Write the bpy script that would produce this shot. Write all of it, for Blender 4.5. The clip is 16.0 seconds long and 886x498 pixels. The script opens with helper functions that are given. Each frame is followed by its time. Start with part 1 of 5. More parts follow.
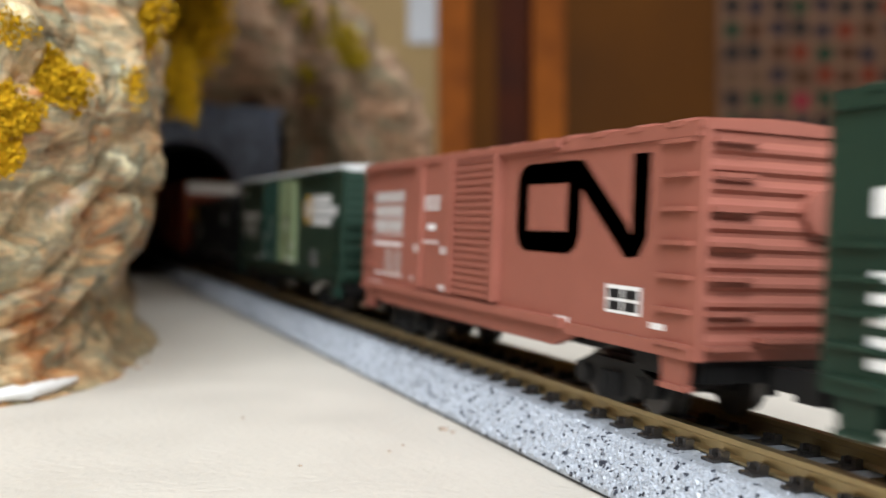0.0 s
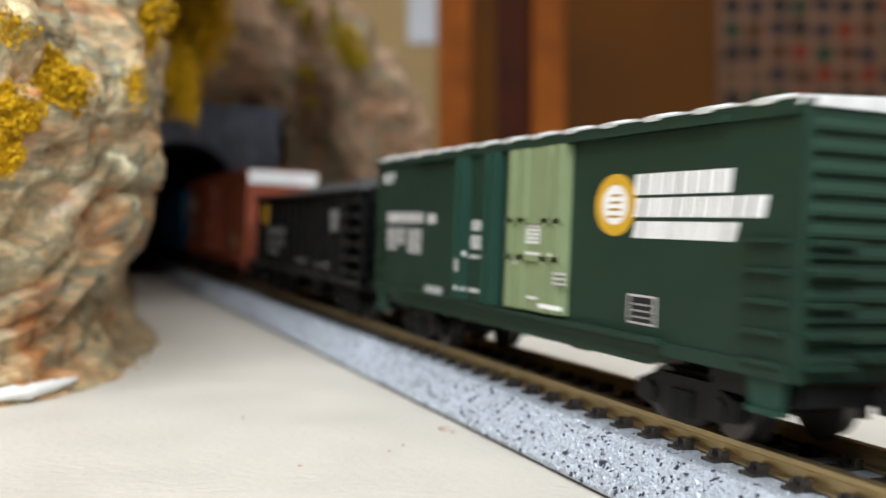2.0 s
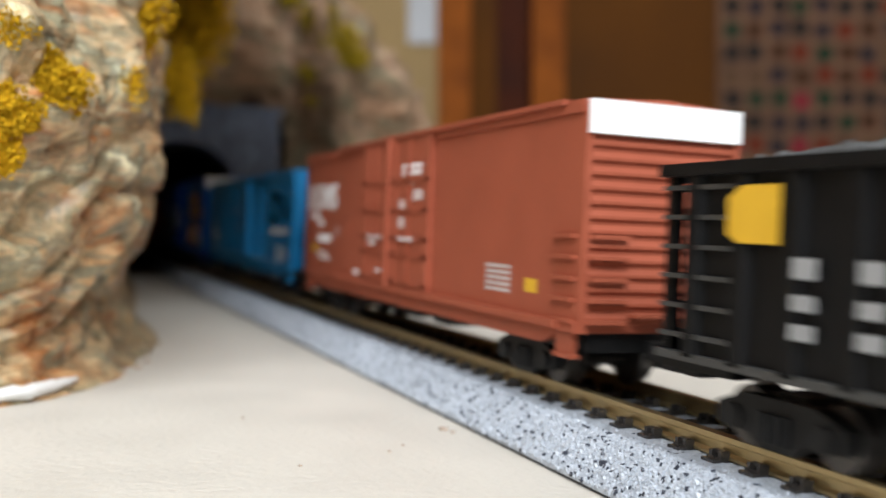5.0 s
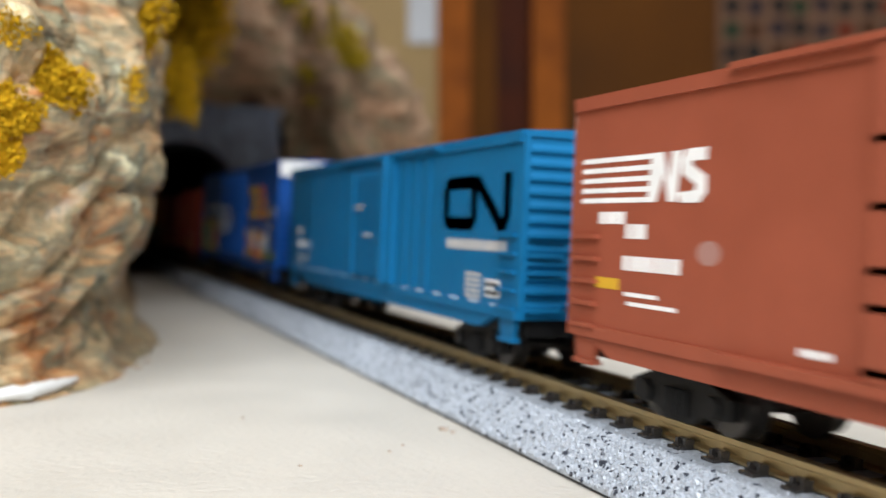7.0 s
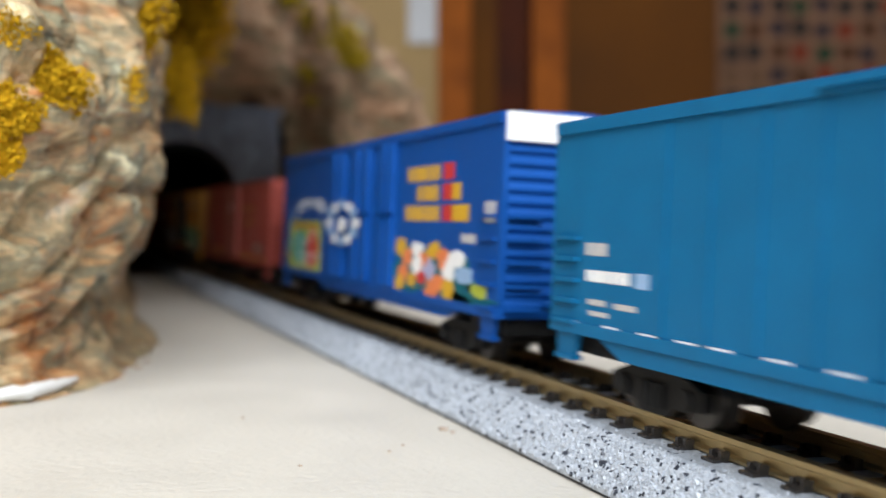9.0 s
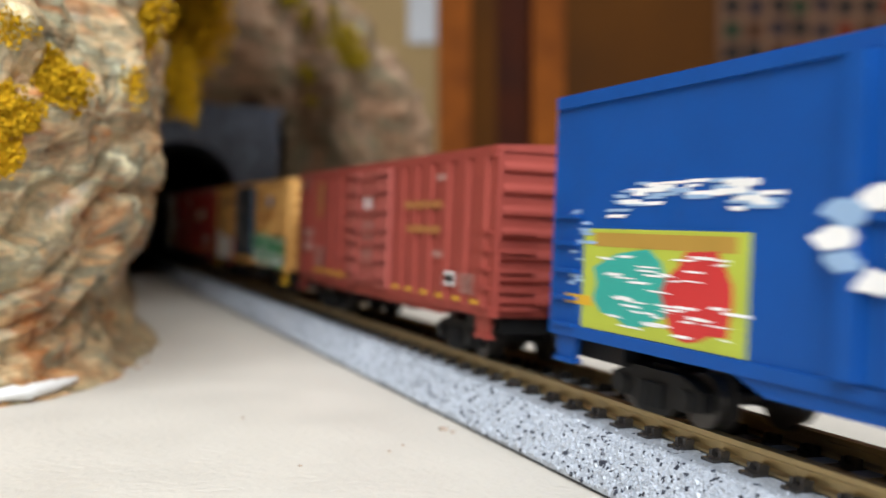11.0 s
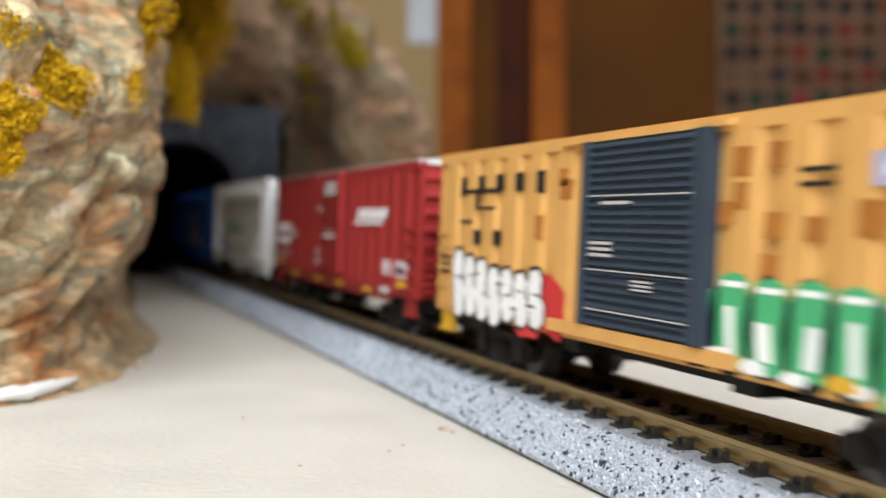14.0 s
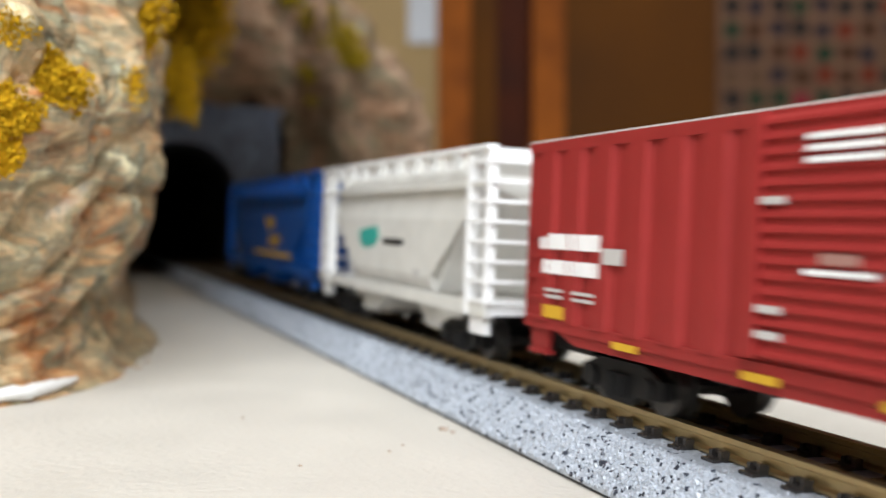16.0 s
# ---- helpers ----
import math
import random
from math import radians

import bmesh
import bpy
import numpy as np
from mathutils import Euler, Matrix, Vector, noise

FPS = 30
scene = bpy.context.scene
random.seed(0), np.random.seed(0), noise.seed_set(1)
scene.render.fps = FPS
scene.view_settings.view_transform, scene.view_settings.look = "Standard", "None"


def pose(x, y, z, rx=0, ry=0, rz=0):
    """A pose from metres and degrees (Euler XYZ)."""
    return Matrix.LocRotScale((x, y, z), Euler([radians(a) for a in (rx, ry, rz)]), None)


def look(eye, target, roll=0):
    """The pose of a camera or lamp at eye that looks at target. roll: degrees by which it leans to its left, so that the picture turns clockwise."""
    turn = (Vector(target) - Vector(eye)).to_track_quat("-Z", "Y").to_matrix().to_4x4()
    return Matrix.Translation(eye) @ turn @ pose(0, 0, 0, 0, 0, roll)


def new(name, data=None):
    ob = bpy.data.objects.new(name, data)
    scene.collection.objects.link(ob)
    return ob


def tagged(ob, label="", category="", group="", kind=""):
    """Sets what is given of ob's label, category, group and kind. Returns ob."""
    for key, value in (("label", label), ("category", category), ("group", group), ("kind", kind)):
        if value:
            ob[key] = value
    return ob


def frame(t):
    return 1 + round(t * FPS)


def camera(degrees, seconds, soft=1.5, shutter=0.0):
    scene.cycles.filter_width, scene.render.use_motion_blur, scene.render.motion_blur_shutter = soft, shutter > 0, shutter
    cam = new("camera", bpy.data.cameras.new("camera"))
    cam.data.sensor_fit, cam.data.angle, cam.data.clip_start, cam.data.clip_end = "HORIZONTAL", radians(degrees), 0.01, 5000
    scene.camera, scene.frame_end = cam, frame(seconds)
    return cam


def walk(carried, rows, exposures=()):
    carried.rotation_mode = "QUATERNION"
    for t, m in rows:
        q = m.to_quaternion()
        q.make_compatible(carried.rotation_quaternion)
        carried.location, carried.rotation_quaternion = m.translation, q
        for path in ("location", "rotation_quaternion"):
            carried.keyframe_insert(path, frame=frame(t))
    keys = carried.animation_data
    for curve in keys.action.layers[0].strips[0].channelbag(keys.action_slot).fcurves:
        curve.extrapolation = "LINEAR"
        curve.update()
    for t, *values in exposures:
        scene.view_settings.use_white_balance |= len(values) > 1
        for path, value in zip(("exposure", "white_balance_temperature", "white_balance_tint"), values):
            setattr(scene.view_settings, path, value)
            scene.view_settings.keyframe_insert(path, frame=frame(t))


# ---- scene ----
# Camera: stands still beside an N-scale track, close focus.
EYE = Vector((-0.063, 0.0, 0.0243))
AIM = Vector((0.37941, 0.92503, -0.01904))
cam = camera(48.27, 16.0, soft=1.6, shutter=0.75)
cam.data.dof.use_dof = True
cam.data.dof.focus_distance = 0.091
cam.data.dof.aperture_fstop = 25.0
REST = look(EYE, EYE + AIM, 2.29)
walk(cam, [(0.0, REST), (16.0, REST)])

# Room frame: the house wall stands square to the view, 2.2 m off.
ROOM = Matrix.Translation(EYE) @ REST.to_3x3().to_4x4() @ pose(0, 0, 0, -90, 0, 0)
# in ROOM: x to the right, y ahead, z up, origin at the lens

# World and daylight: a window behind the camera lights the room.
world = bpy.data.worlds.new("world")
scene.world = world
world.use_nodes = True
wn = world.node_tree.nodes
sky = wn.new("ShaderNodeTexSky")
sky.sky_type = "NISHITA"
sky.sun_disc = False
sky.sun_elevation = radians(40)
sky.sun_rotation = radians(150)
wn["Background"].inputs["Strength"].default_value = 0.1
world.node_tree.links.new(sky.outputs[0], wn["Background"].inputs[0])


def area_light(name, m, sx, sy, watts, colour):
    d = bpy.data.lights.new(name, "AREA")
    d.shape, d.size, d.size_y, d.energy, d.color = "RECTANGLE", sx, sy, watts, colour
    ob = new(name, d)
    ob.matrix_world = m
    return ob


WIN_X0, WIN_X1, WIN_Z0, WIN_Z1, BACK = -0.62, 0.68, 0.42, 1.55, -0.75
area_light("window_light", ROOM @ pose((WIN_X0 + WIN_X1) / 2, BACK + 0.01, (WIN_Z0 + WIN_Z1) / 2, 90, 0, 0),
           WIN_X1 - WIN_X0 - 0.04, WIN_Z1 - WIN_Z0 - 0.04, 51.0, (0.91, 0.955, 1.0))
scene.view_settings.exposure = 0.0


# ---- materials ----
def mat(name, colour, rough=0.6, metal=0.0, var=0.15, scale=400.0, bump=0.0, bscale=1500.0, other=None, spec=0.5, coat=0.0, isl=0.0, obj=0.0):
    """Two scales of colour variation and a fine bump; scale in features per metre."""
    m = bpy.data.materials.new(name)
    m.use_nodes = True
    nt = m.node_tree
    n, l = nt.nodes, nt.links
    b = n["Principled BSDF"]
    b.inputs["Roughness"].default_value = rough
    b.inputs["Metallic"].default_value = metal
    b.inputs["Specular IOR Level"].default_value = spec
    b.inputs["Coat Weight"].default_value = coat
    tc = n.new("ShaderNodeTexCoord")
    a = n.new("ShaderNodeTexNoise")
    a.inputs["Scale"].default_value = scale
    a.inputs["Detail"].default_value = 5
    l.new(tc.outputs["Object"], a.inputs["Vector"])
    ramp = n.new("ShaderNodeValToRGB")
    ramp.color_ramp.elements[0].position, ramp.color_ramp.elements[1].position = 0.3, 0.7
    c0 = [max(0, v * (1 - var)) for v in colour]
    c1 = [min(1, v * (1 + var)) for v in (other or colour)]
    ramp.color_ramp.elements[0].color = (*c0, 1)
    ramp.color_ramp.elements[1].color = (*c1, 1)
    l.new(a.outputs["Fac"], ramp.inputs[0])
    out = ramp.outputs[0]
    f = n.new("ShaderNodeTexNoise")
    f.inputs["Scale"].default_value = scale * 0.13
    f.inputs["Detail"].default_value = 3
    l.new(tc.outputs["Object"], f.inputs["Vector"])
    hs = n.new("ShaderNodeHueSaturation")
    mr = n.new("ShaderNodeMapRange")
    mr.inputs["From Min"].default_value, mr.inputs["From Max"].default_value = 0.3, 0.7
    mr.inputs["To Min"].default_value, mr.inputs["To Max"].default_value = 1 - var * 0.6, 1 + var * 0.6
    l.new(f.outputs["Fac"], mr.inputs["Value"])
    l.new(mr.outputs[0], hs.inputs["Value"])
    l.new(out, hs.inputs["Color"])
    out = hs.outputs[0]
    if isl or obj:
        src = n.new("ShaderNodeNewGeometry").outputs["Random Per Island"] if isl else n.new("ShaderNodeObjectInfo").outputs["Random"]
        amt = isl or obj
        h2 = n.new("ShaderNodeHueSaturation")
        m2 = n.new("ShaderNodeMapRange")
        m2.inputs["To Min"].default_value, m2.inputs["To Max"].default_value = 1 - amt, 1 + amt
        l.new(src, m2.inputs["Value"])
        l.new(m2.outputs[0], h2.inputs["Value"])
        l.new(out, h2.inputs["Color"])
        out = h2.outputs[0]
    l.new(out, b.inputs["Base Color"])
    if bump:
        g = n.new("ShaderNodeTexNoise")
        g.inputs["Scale"].default_value = bscale
        g.inputs["Detail"].default_value = 6
        l.new(tc.outputs["Object"], g.inputs["Vector"])
        bp = n.new("ShaderNodeBump")
        bp.inputs["Strength"].default_value = bump
        bp.inputs["Distance"].default_value = 0.6 / bscale
        l.new(g.outputs["Fac"], bp.inputs["Height"])
        l.new(bp.outputs[0], b.inputs["Normal"])
    rr = n.new("ShaderNodeMapRange")
    rr.inputs["To Min"].default_value, rr.inputs["To Max"].default_value = max(0, rough - 0.12), min(1, rough + 0.12)
    l.new(a.outputs["Fac"], rr.inputs["Value"])
    l.new(rr.outputs[0], b.inputs["Roughness"])
    return m


def plastic(name, colour, rough=0.5, var=0.06):
    return mat(name, colour, rough, 0, var, 260, 0.12, 5000, spec=0.2)


# ---- mesh helpers ----
def box(bm, x0, x1, y0, y1, z0, z1):
    v = [bm.verts.new((x, y, z)) for z in (z0, z1) for y in (y0, y1) for x in (x0, x1)]
    for q in ((0, 2, 3, 1), (4, 5, 7, 6), (0, 1, 5, 4), (2, 6, 7, 3), (0, 4, 6, 2), (1, 3, 7, 5)):
        bm.faces.new([v[i] for i in q])
    return v


def prism(bm, outline, axis, a, b):
    """Extrude a 2D outline along an axis; outline pairs are the two other axes in xyz order."""
    def at(p, w):
        q = list(p)
        q.insert(axis, w)
        return bm.verts.new(q)
    lo, hi = [at(p, a) for p in outline], [at(p, b) for p in outline]
    n = len(outline)
    f1, f2 = bm.faces.new(lo), bm.faces.new(hi[::-1])
    for i in range(n):
        bm.faces.new((lo[i], hi[i], hi[(i + 1) % n], lo[(i + 1) % n]))
    return lo + hi


def cyl(bm, p, q, r, n=12, r2=None):
    p, q = Vector(p), Vector(q)
    d = (q - p).normalized()
    u = d.orthogonal().normalized()
    w = d.cross(u)
    r2 = r if r2 is None else r2
    ring = [[bm.verts.new(c + (u * math.cos(6.28319 * k / n) + w * math.sin(6.28319 * k / n)) * rad) for k in range(n)] for c, rad in ((p, r), (q, r2))]
    bm.faces.new(ring[0][::-1])
    bm.faces.new(ring[1])
    for k in range(n):
        bm.faces.new((ring[0][k], ring[0][(k + 1) % n], ring[1][(k + 1) % n], ring[1][k]))


def mesh_of(name, bm, material, bevel=0.0, smooth=False):
    if bevel:
        bmesh.ops.bevel(bm, geom=[e for e in bm.edges if e.is_manifold and e.calc_face_angle(0) > 0.5], offset=bevel, segments=2, profile=0.5, affect="EDGES", clamp_overlap=True)
    bmesh.ops.recalc_face_normals(bm, faces=bm.faces)
    me = bpy.data.meshes.new(name)
    bm.to_mesh(me)
    bm.free()
    if smooth:
        me.polygons.foreach_set("use_smooth", [True] * len(me.polygons))
    for mm in (material if isinstance(material, (list, tuple)) else [material]):
        me.materials.append(mm)
    return me


def part(name, bm, material, parent, label="", bevel=0.0, smooth=False):
    ob = new(name, mesh_of(name, bm, material, bevel, smooth))
    ob.parent = parent
    if label:
        ob["label"] = label
    return ob


def thing(name, bm, material, label, category, group="", kind="", m=None, bevel=0.0, smooth=False):
    ob = new(name, mesh_of(name, bm, material, bevel, smooth))
    if m is not None:
        ob.matrix_world = m
    return tagged(ob, label, category, group, kind)


def B():
    return bmesh.new()


# ---- room ----
M_WALL = mat("wall_paint", (0.31, 0.205, 0.085), 0.8, 0, 0.05, 6, 0.15, 300)
M_OFF = mat("off_white_paint", (0.66, 0.65, 0.63), 0.85, 0, 0.05, 6, 0.1, 300)
M_CEIL = mat("ceiling_paint", (0.8, 0.78, 0.74), 0.9, 0, 0.04, 6, 0.1, 300)
M_FLOOR = mat("carpet", (0.25, 0.2, 0.15), 0.95, 0, 0.2, 200, 0.4, 900)
M_TRIM = mat("stained_pine", (0.19, 0.046, 0.005), 0.7, 0, 0.3, 9, 0.05, 80, (0.24, 0.066, 0.008), spec=0.12)
M_DARKWOOD = mat("dark_wood", (0.062, 0.014, 0.005), 0.7, 0, 0.25, 10, 0.05, 80, spec=0.12)
M_PANEL = mat("brown_panel", (0.088, 0.030, 0.004), 0.75, 0, 0.2, 3, 0.05, 80, spec=0.12)
M_WHITE = mat("white_plastic", (0.32, 0.32, 0.335), 0.4, 0, 0.03, 50)
FLOOR_Z, CEIL_Z, WEST, EAST, NORTH = -0.92, 1.9, -1.7, 1.9, 2.2


def room_box(name, mtl, x0, x1, y0, y1, z0, z1, label, category, kind="structure"):
    bm = B()
    box(bm, x0, x1, y0, y1, z0, z1)
    return thing(name, bm, mtl, label, category, kind=kind, m=ROOM)


room_box("floor", M_FLOOR, WEST, EAST, BACK, NORTH + 0.12, FLOOR_Z - 0.1, FLOOR_Z, "brown carpeted room floor below the layout", "floor")
room_box("ceiling", M_CEIL, WEST, EAST, BACK, NORTH + 0.12, CEIL_Z, CEIL_Z + 0.1, "white painted room ceiling", "ceiling")
room_box("wall_west", M_OFF, WEST - 0.1, WEST, BACK - 0.1, NORTH + 0.12, FLOOR_Z, CEIL_Z, "off-white painted side wall of the room", "wall")
room_box("wall_east", M_OFF, EAST, EAST + 0.1, BACK - 0.1, NORTH + 0.12, FLOOR_Z, CEIL_Z, "off-white painted far side wall of the room", "wall")
bm = B()
box(bm, WEST, WIN_X0, BACK - 0.1, BACK, FLOOR_Z, CEIL_Z)
box(bm, WIN_X1, EAST, BACK - 0.1, BACK, FLOOR_Z, CEIL_Z)
box(bm, WIN_X0, WIN_X1, BACK - 0.1, BACK, FLOOR_Z, WIN_Z0)
box(bm, WIN_X0, WIN_X1, BACK - 0.1, BACK, WIN_Z1, CEIL_Z)
thing("wall_south", bm, M_OFF, "off-white painted wall with a wide window", "wall", kind="structure", m=ROOM)
K = 2.2 / 1750.0


def rx(x):
    return (x - 784) * K


def rz(y):
    return (441 - y) * K


# far wall with a doorway, trims and a brown panelled part
bm = B()
box(bm, WEST, rx(778), NORTH, NORTH + 0.12, FLOOR_Z, CEIL_Z)
thing("wall_north", bm, M_WALL, "tan painted wall beside a wooden doorway", "wall", kind="structure", m=ROOM)
room_box("wall_north_panelled", M_PANEL, rx(995), EAST, NORTH, NORTH + 0.12, FLOOR_Z, CEIL_Z, "warm brown panelled wall beside the doorway", "wall")
room_box("door_1", M_DARKWOOD, rx(778), rx(995), NORTH + 0.075, NORTH + 0.115, FLOOR_Z, CEIL_Z, "dark brown closed wooden door in its frame", "door")
room_box("trim", M_TRIM, rx(775), rx(832), NORTH - 0.02, NORTH + 0.075, FLOOR_Z, CEIL_Z, "orange stained wooden door casing", "trim")
room_box("trim", M_TRIM, rx(942), rx(998), NORTH - 0.02, NORTH + 0.075, FLOOR_Z, CEIL_Z, "orange stained wooden door casing", "trim")
room_box("trim", M_PANEL, rx(833), rx(880), NORTH + 0.03, NORTH + 0.075, FLOOR_Z, CEIL_Z, "brown wooden door stop", "trim")
bm = B()
box(bm, rx(722), rx(772), NORTH - 0.008, NORTH, rz(78), rz(-15))
thing("light_switch", bm, M_WHITE, "white plastic light switch plate on the tan wall", "light switch", m=ROOM, bevel=0.003)


def wall_poster():
    base = tagged(new("wall_poster"), "poster with rows of small coloured pictures on the brown wall", "poster")
    base.matrix_world = ROOM
    y = NORTH - 0.004
    bm = B()
    box(bm, rx(1268), rx(1730), y - 0.004, y, rz(300), rz(-140))
    part("board", bm, mat("poster_paper", (0.145, 0.078, 0.048), 0.8, 0, 0.2, 20, spec=0.1), base)
    rnd = random.Random(11)
    inks = [((0.018, 0.016, 0.015), 6), ((0.015, 0.034, 0.018), 5), ((0.13, 0.022, 0.010), 4), ((0.060, 0.025, 0.012), 6), ((0.10, 0.055, 0.03), 3), ((0.20, 0.016, 0.028), 2), ((0.026, 0.020, 0.024), 5)]
    mats = [mat("poster_ink", c, 0.8, 0, 0.3, 60, spec=0.1) for c, _ in inks]
    pool = [i for i, (_, n) in enumerate(inks) for _ in range(n)]
    w, h = 27 * K, 27 * K
    meshes = []
    for m in mats:
        bm = B()
        box(bm, -w / 2, w / 2, -0.0015, 0, -h / 2, h / 2)
        meshes.append(mesh_of("picture", bm, m))
    for r in range(10):
        for c in range(11):
            ob = new("picture", rnd.choice([meshes[k] for k in pool]))
            ob.parent = base
            ob.location = (rx(1295 + 40 * c + rnd.uniform(-3, 3)), y - 0.0045, rz(-110 + 41 * r + rnd.uniform(-3, 3)))


wall_poster()
# ---- layout: table, track, hill ----
M_TABLE = mat("table_paint", (0.575, 0.535, 0.47), 0.5, 0, 0.05, 60, 0.25, 900)
M_BALLAST = mat("ballast_plastic", (0.33, 0.36, 0.40), 0.4, 0, 0.2, 1500, 0.8, 1600, (0.37, 0.40, 0.445))
M_GRAIN = mat("ballast_grain", (0.42, 0.45, 0.495), 0.36, 0, 0.08, 900, 0, 1, None, 0.6, 0, 0.13)
M_SPECK = mat("dark_speck", (0.03, 0.035, 0.05), 0.4, 0, 0.2, 900)
M_TIE = mat("tie_plastic", (0.032, 0.028, 0.026), 0.22, 0, 0.2, 900, 0.3, 3000)
M_RAIL = mat("dull_brass_rail", (0.48, 0.375, 0.20), 0.44, 1.0, 0.12, 300, 0.1, 3000)
# dark grey for the shadow line at the foot of the ballast
M_UNDER = mat("roadbed_gap_shade", (0.05, 0.052, 0.055), 0.6, 0, 0.2, 600)
M_PORTAL = mat("portal_stone", (0.10, 0.115, 0.155), 0.85, 0, 0.45, 300, 0.6, 1200, None, 0.5, 0, 0, 0.2)
# near black in place of the deep shade inside the tunnel
M_BLACK = mat("tunnel_dark", (0.012, 0.011, 0.011), 0.9, 0, 0.2, 100)
TABLE_D = 0.03
RAIL_TOP = 0.0069
bm = B()
box(bm, -0.55, 0.75, -0.35, 1.75, -TABLE_D, 0)
thing("layout_table", bm, M_TABLE, "cream painted wooden model railway baseboard", "table")


def track():
    base = tagged(new("railway_track"), "grey ballasted model railway track with brass rails", "railway track")
    T0, T1 = -0.28, 1.55
    top = 0.0048
    bm = B()
    prism(bm, [(-0.0137, 0.0004), (0.0137, 0.0004), (0.0137, 0.0009), (0.0118, 0.0030), (0.0104, 0.0043), (0.0092, top), (-0.0092, top), (-0.0104, 0.0043), (-0.0118, 0.0030), (-0.0137, 0.0009)], 1, T0, T1)
    part("roadbed", bm, M_BALLAST, base, "speckled grey plastic ballast roadbed")
    # thin strip under the ballast, its shadow gap given by dark colour
    bm = B()
    box(bm, -0.0134, 0.0134, T0, T1, 0.0, 0.00045)
    part("roadbed_gap_shade", bm, M_UNDER, base, "dark strip for the shadow line under the roadbed")
    for sx in (-1, 1):
        c = sx * 0.00515
        bm = B()
        z0 = 0.0050
        prof = [(-.0009, 0), (.0009, 0), (.0009, .00025), (.00045, .0005), (.00045, .0013), (.0006, .0014), (.0006, .0019), (-.0006, .0019), (-.0006, .0014), (-.00045, .0013), (-.00045, .0005), (-.0009, .00025)]
        prism(bm, [(c + x, z0 + z) for x, z in prof], 1, T0, T1)
        part("rail", bm, M_RAIL, base, "dull brass coloured rail")
    # added dark strip: shade between the rails, put into the tie colour
    bm = B()
    box(bm, -0.0040, 0.0012, T0, T1, top - 0.0003, top + 0.00015)
    part("shade_strip", bm, M_TIE, base, "black strip between the rails for the shade under the train")
    # sleepers with spike plates
    bm = B()
    box(bm, -0.0077, 0.0077, -0.0009, 0.0009, top - 0.0004, 0.0051)
    for sx in (-1, 1):
        for side in (-1, 1):
            c = sx * 0.00515 + side * 0.00125
            box(bm, c - 0.0006, c + 0.0006, -0.0010, 0.0010, 0.0051, 0.00525)
            for yy in (-0.00062, 0.00062):
                box(bm, c - 0.0005, c + 0.0005, yy - 0.0002, yy + 0.0002, 0.00525, 0.00575)
            box(bm, c - 0.00015, c + 0.00035, -0.0007, 0.0007, 0.0055, 0.0058)
    me = mesh_of("sleeper", bm, M_TIE, bevel=0.00012)
    PITCH = 0.0051
    y = 0.0
    near = []
    while y < 0.80:
        near.append(y)
        y += PITCH
    for y in near:
        ob = new("sleeper", me)
        ob.parent = base
        ob.location = (0, y, 0)
    return base


track()


def ballast_grains():
    """Loose-looking grains on the near shoulder and between the sleepers."""
    rnd = random.Random(4)
    verts, faces, mi = [], [], []

    def grain(c, r, k):
        b = len(verts)
        ax = [Vector((rnd.gauss(0, 1), rnd.gauss(0, 1), rnd.gauss(0, 1))).normalized() for _ in range(1)][0]
        u = ax.orthogonal().normalized()
        w = ax.cross(u)
        pts = [ax, -ax, u, -u, w, -w]
        for p in pts:
            verts.append(Vector(c) + p * r * rnd.uniform(0.7, 1.2))
        for f in ((0, 2, 4), (0, 4, 3), (0, 3, 5), (0, 5, 2), (1, 4, 2), (1, 3, 4), (1, 5, 3), (1, 2, 5)):
            faces.append([b + i for i in f])
            mi.append(k)
    for i in range(19000):
        y = 0.03 + 0.37 * rnd.random() ** 1.6
        q = rnd.random()
        if q < 0.82:
            f = rnd.random()
            x = -0.0137 + 0.0043 * f
            z = 0.0009 + 0.0039 * (1 - (1 - f) ** 1.45)
        else:
            x, z = rnd.uniform(-0.0094, -0.0060), 0.0048
        r = rnd.uniform(0.00020, 0.00038)
        k = 1 if rnd.random() < 0.075 else 0
        grain((x, y, z - r * 0.55), r * (1.15 if k else 1.0), k)
    me = bpy.data.meshes.new("ballast_grains")
    me.from_pydata(verts, [], faces)
    me.materials.append(M_GRAIN)
    me.materials.append(M_SPECK)
    me.polygons.foreach_set("material_index", mi)
    tagged(new("ballast_grains", me), "fine grey and black ballast grains along the track", "ballast", kind="stuff")


ballast_grains()


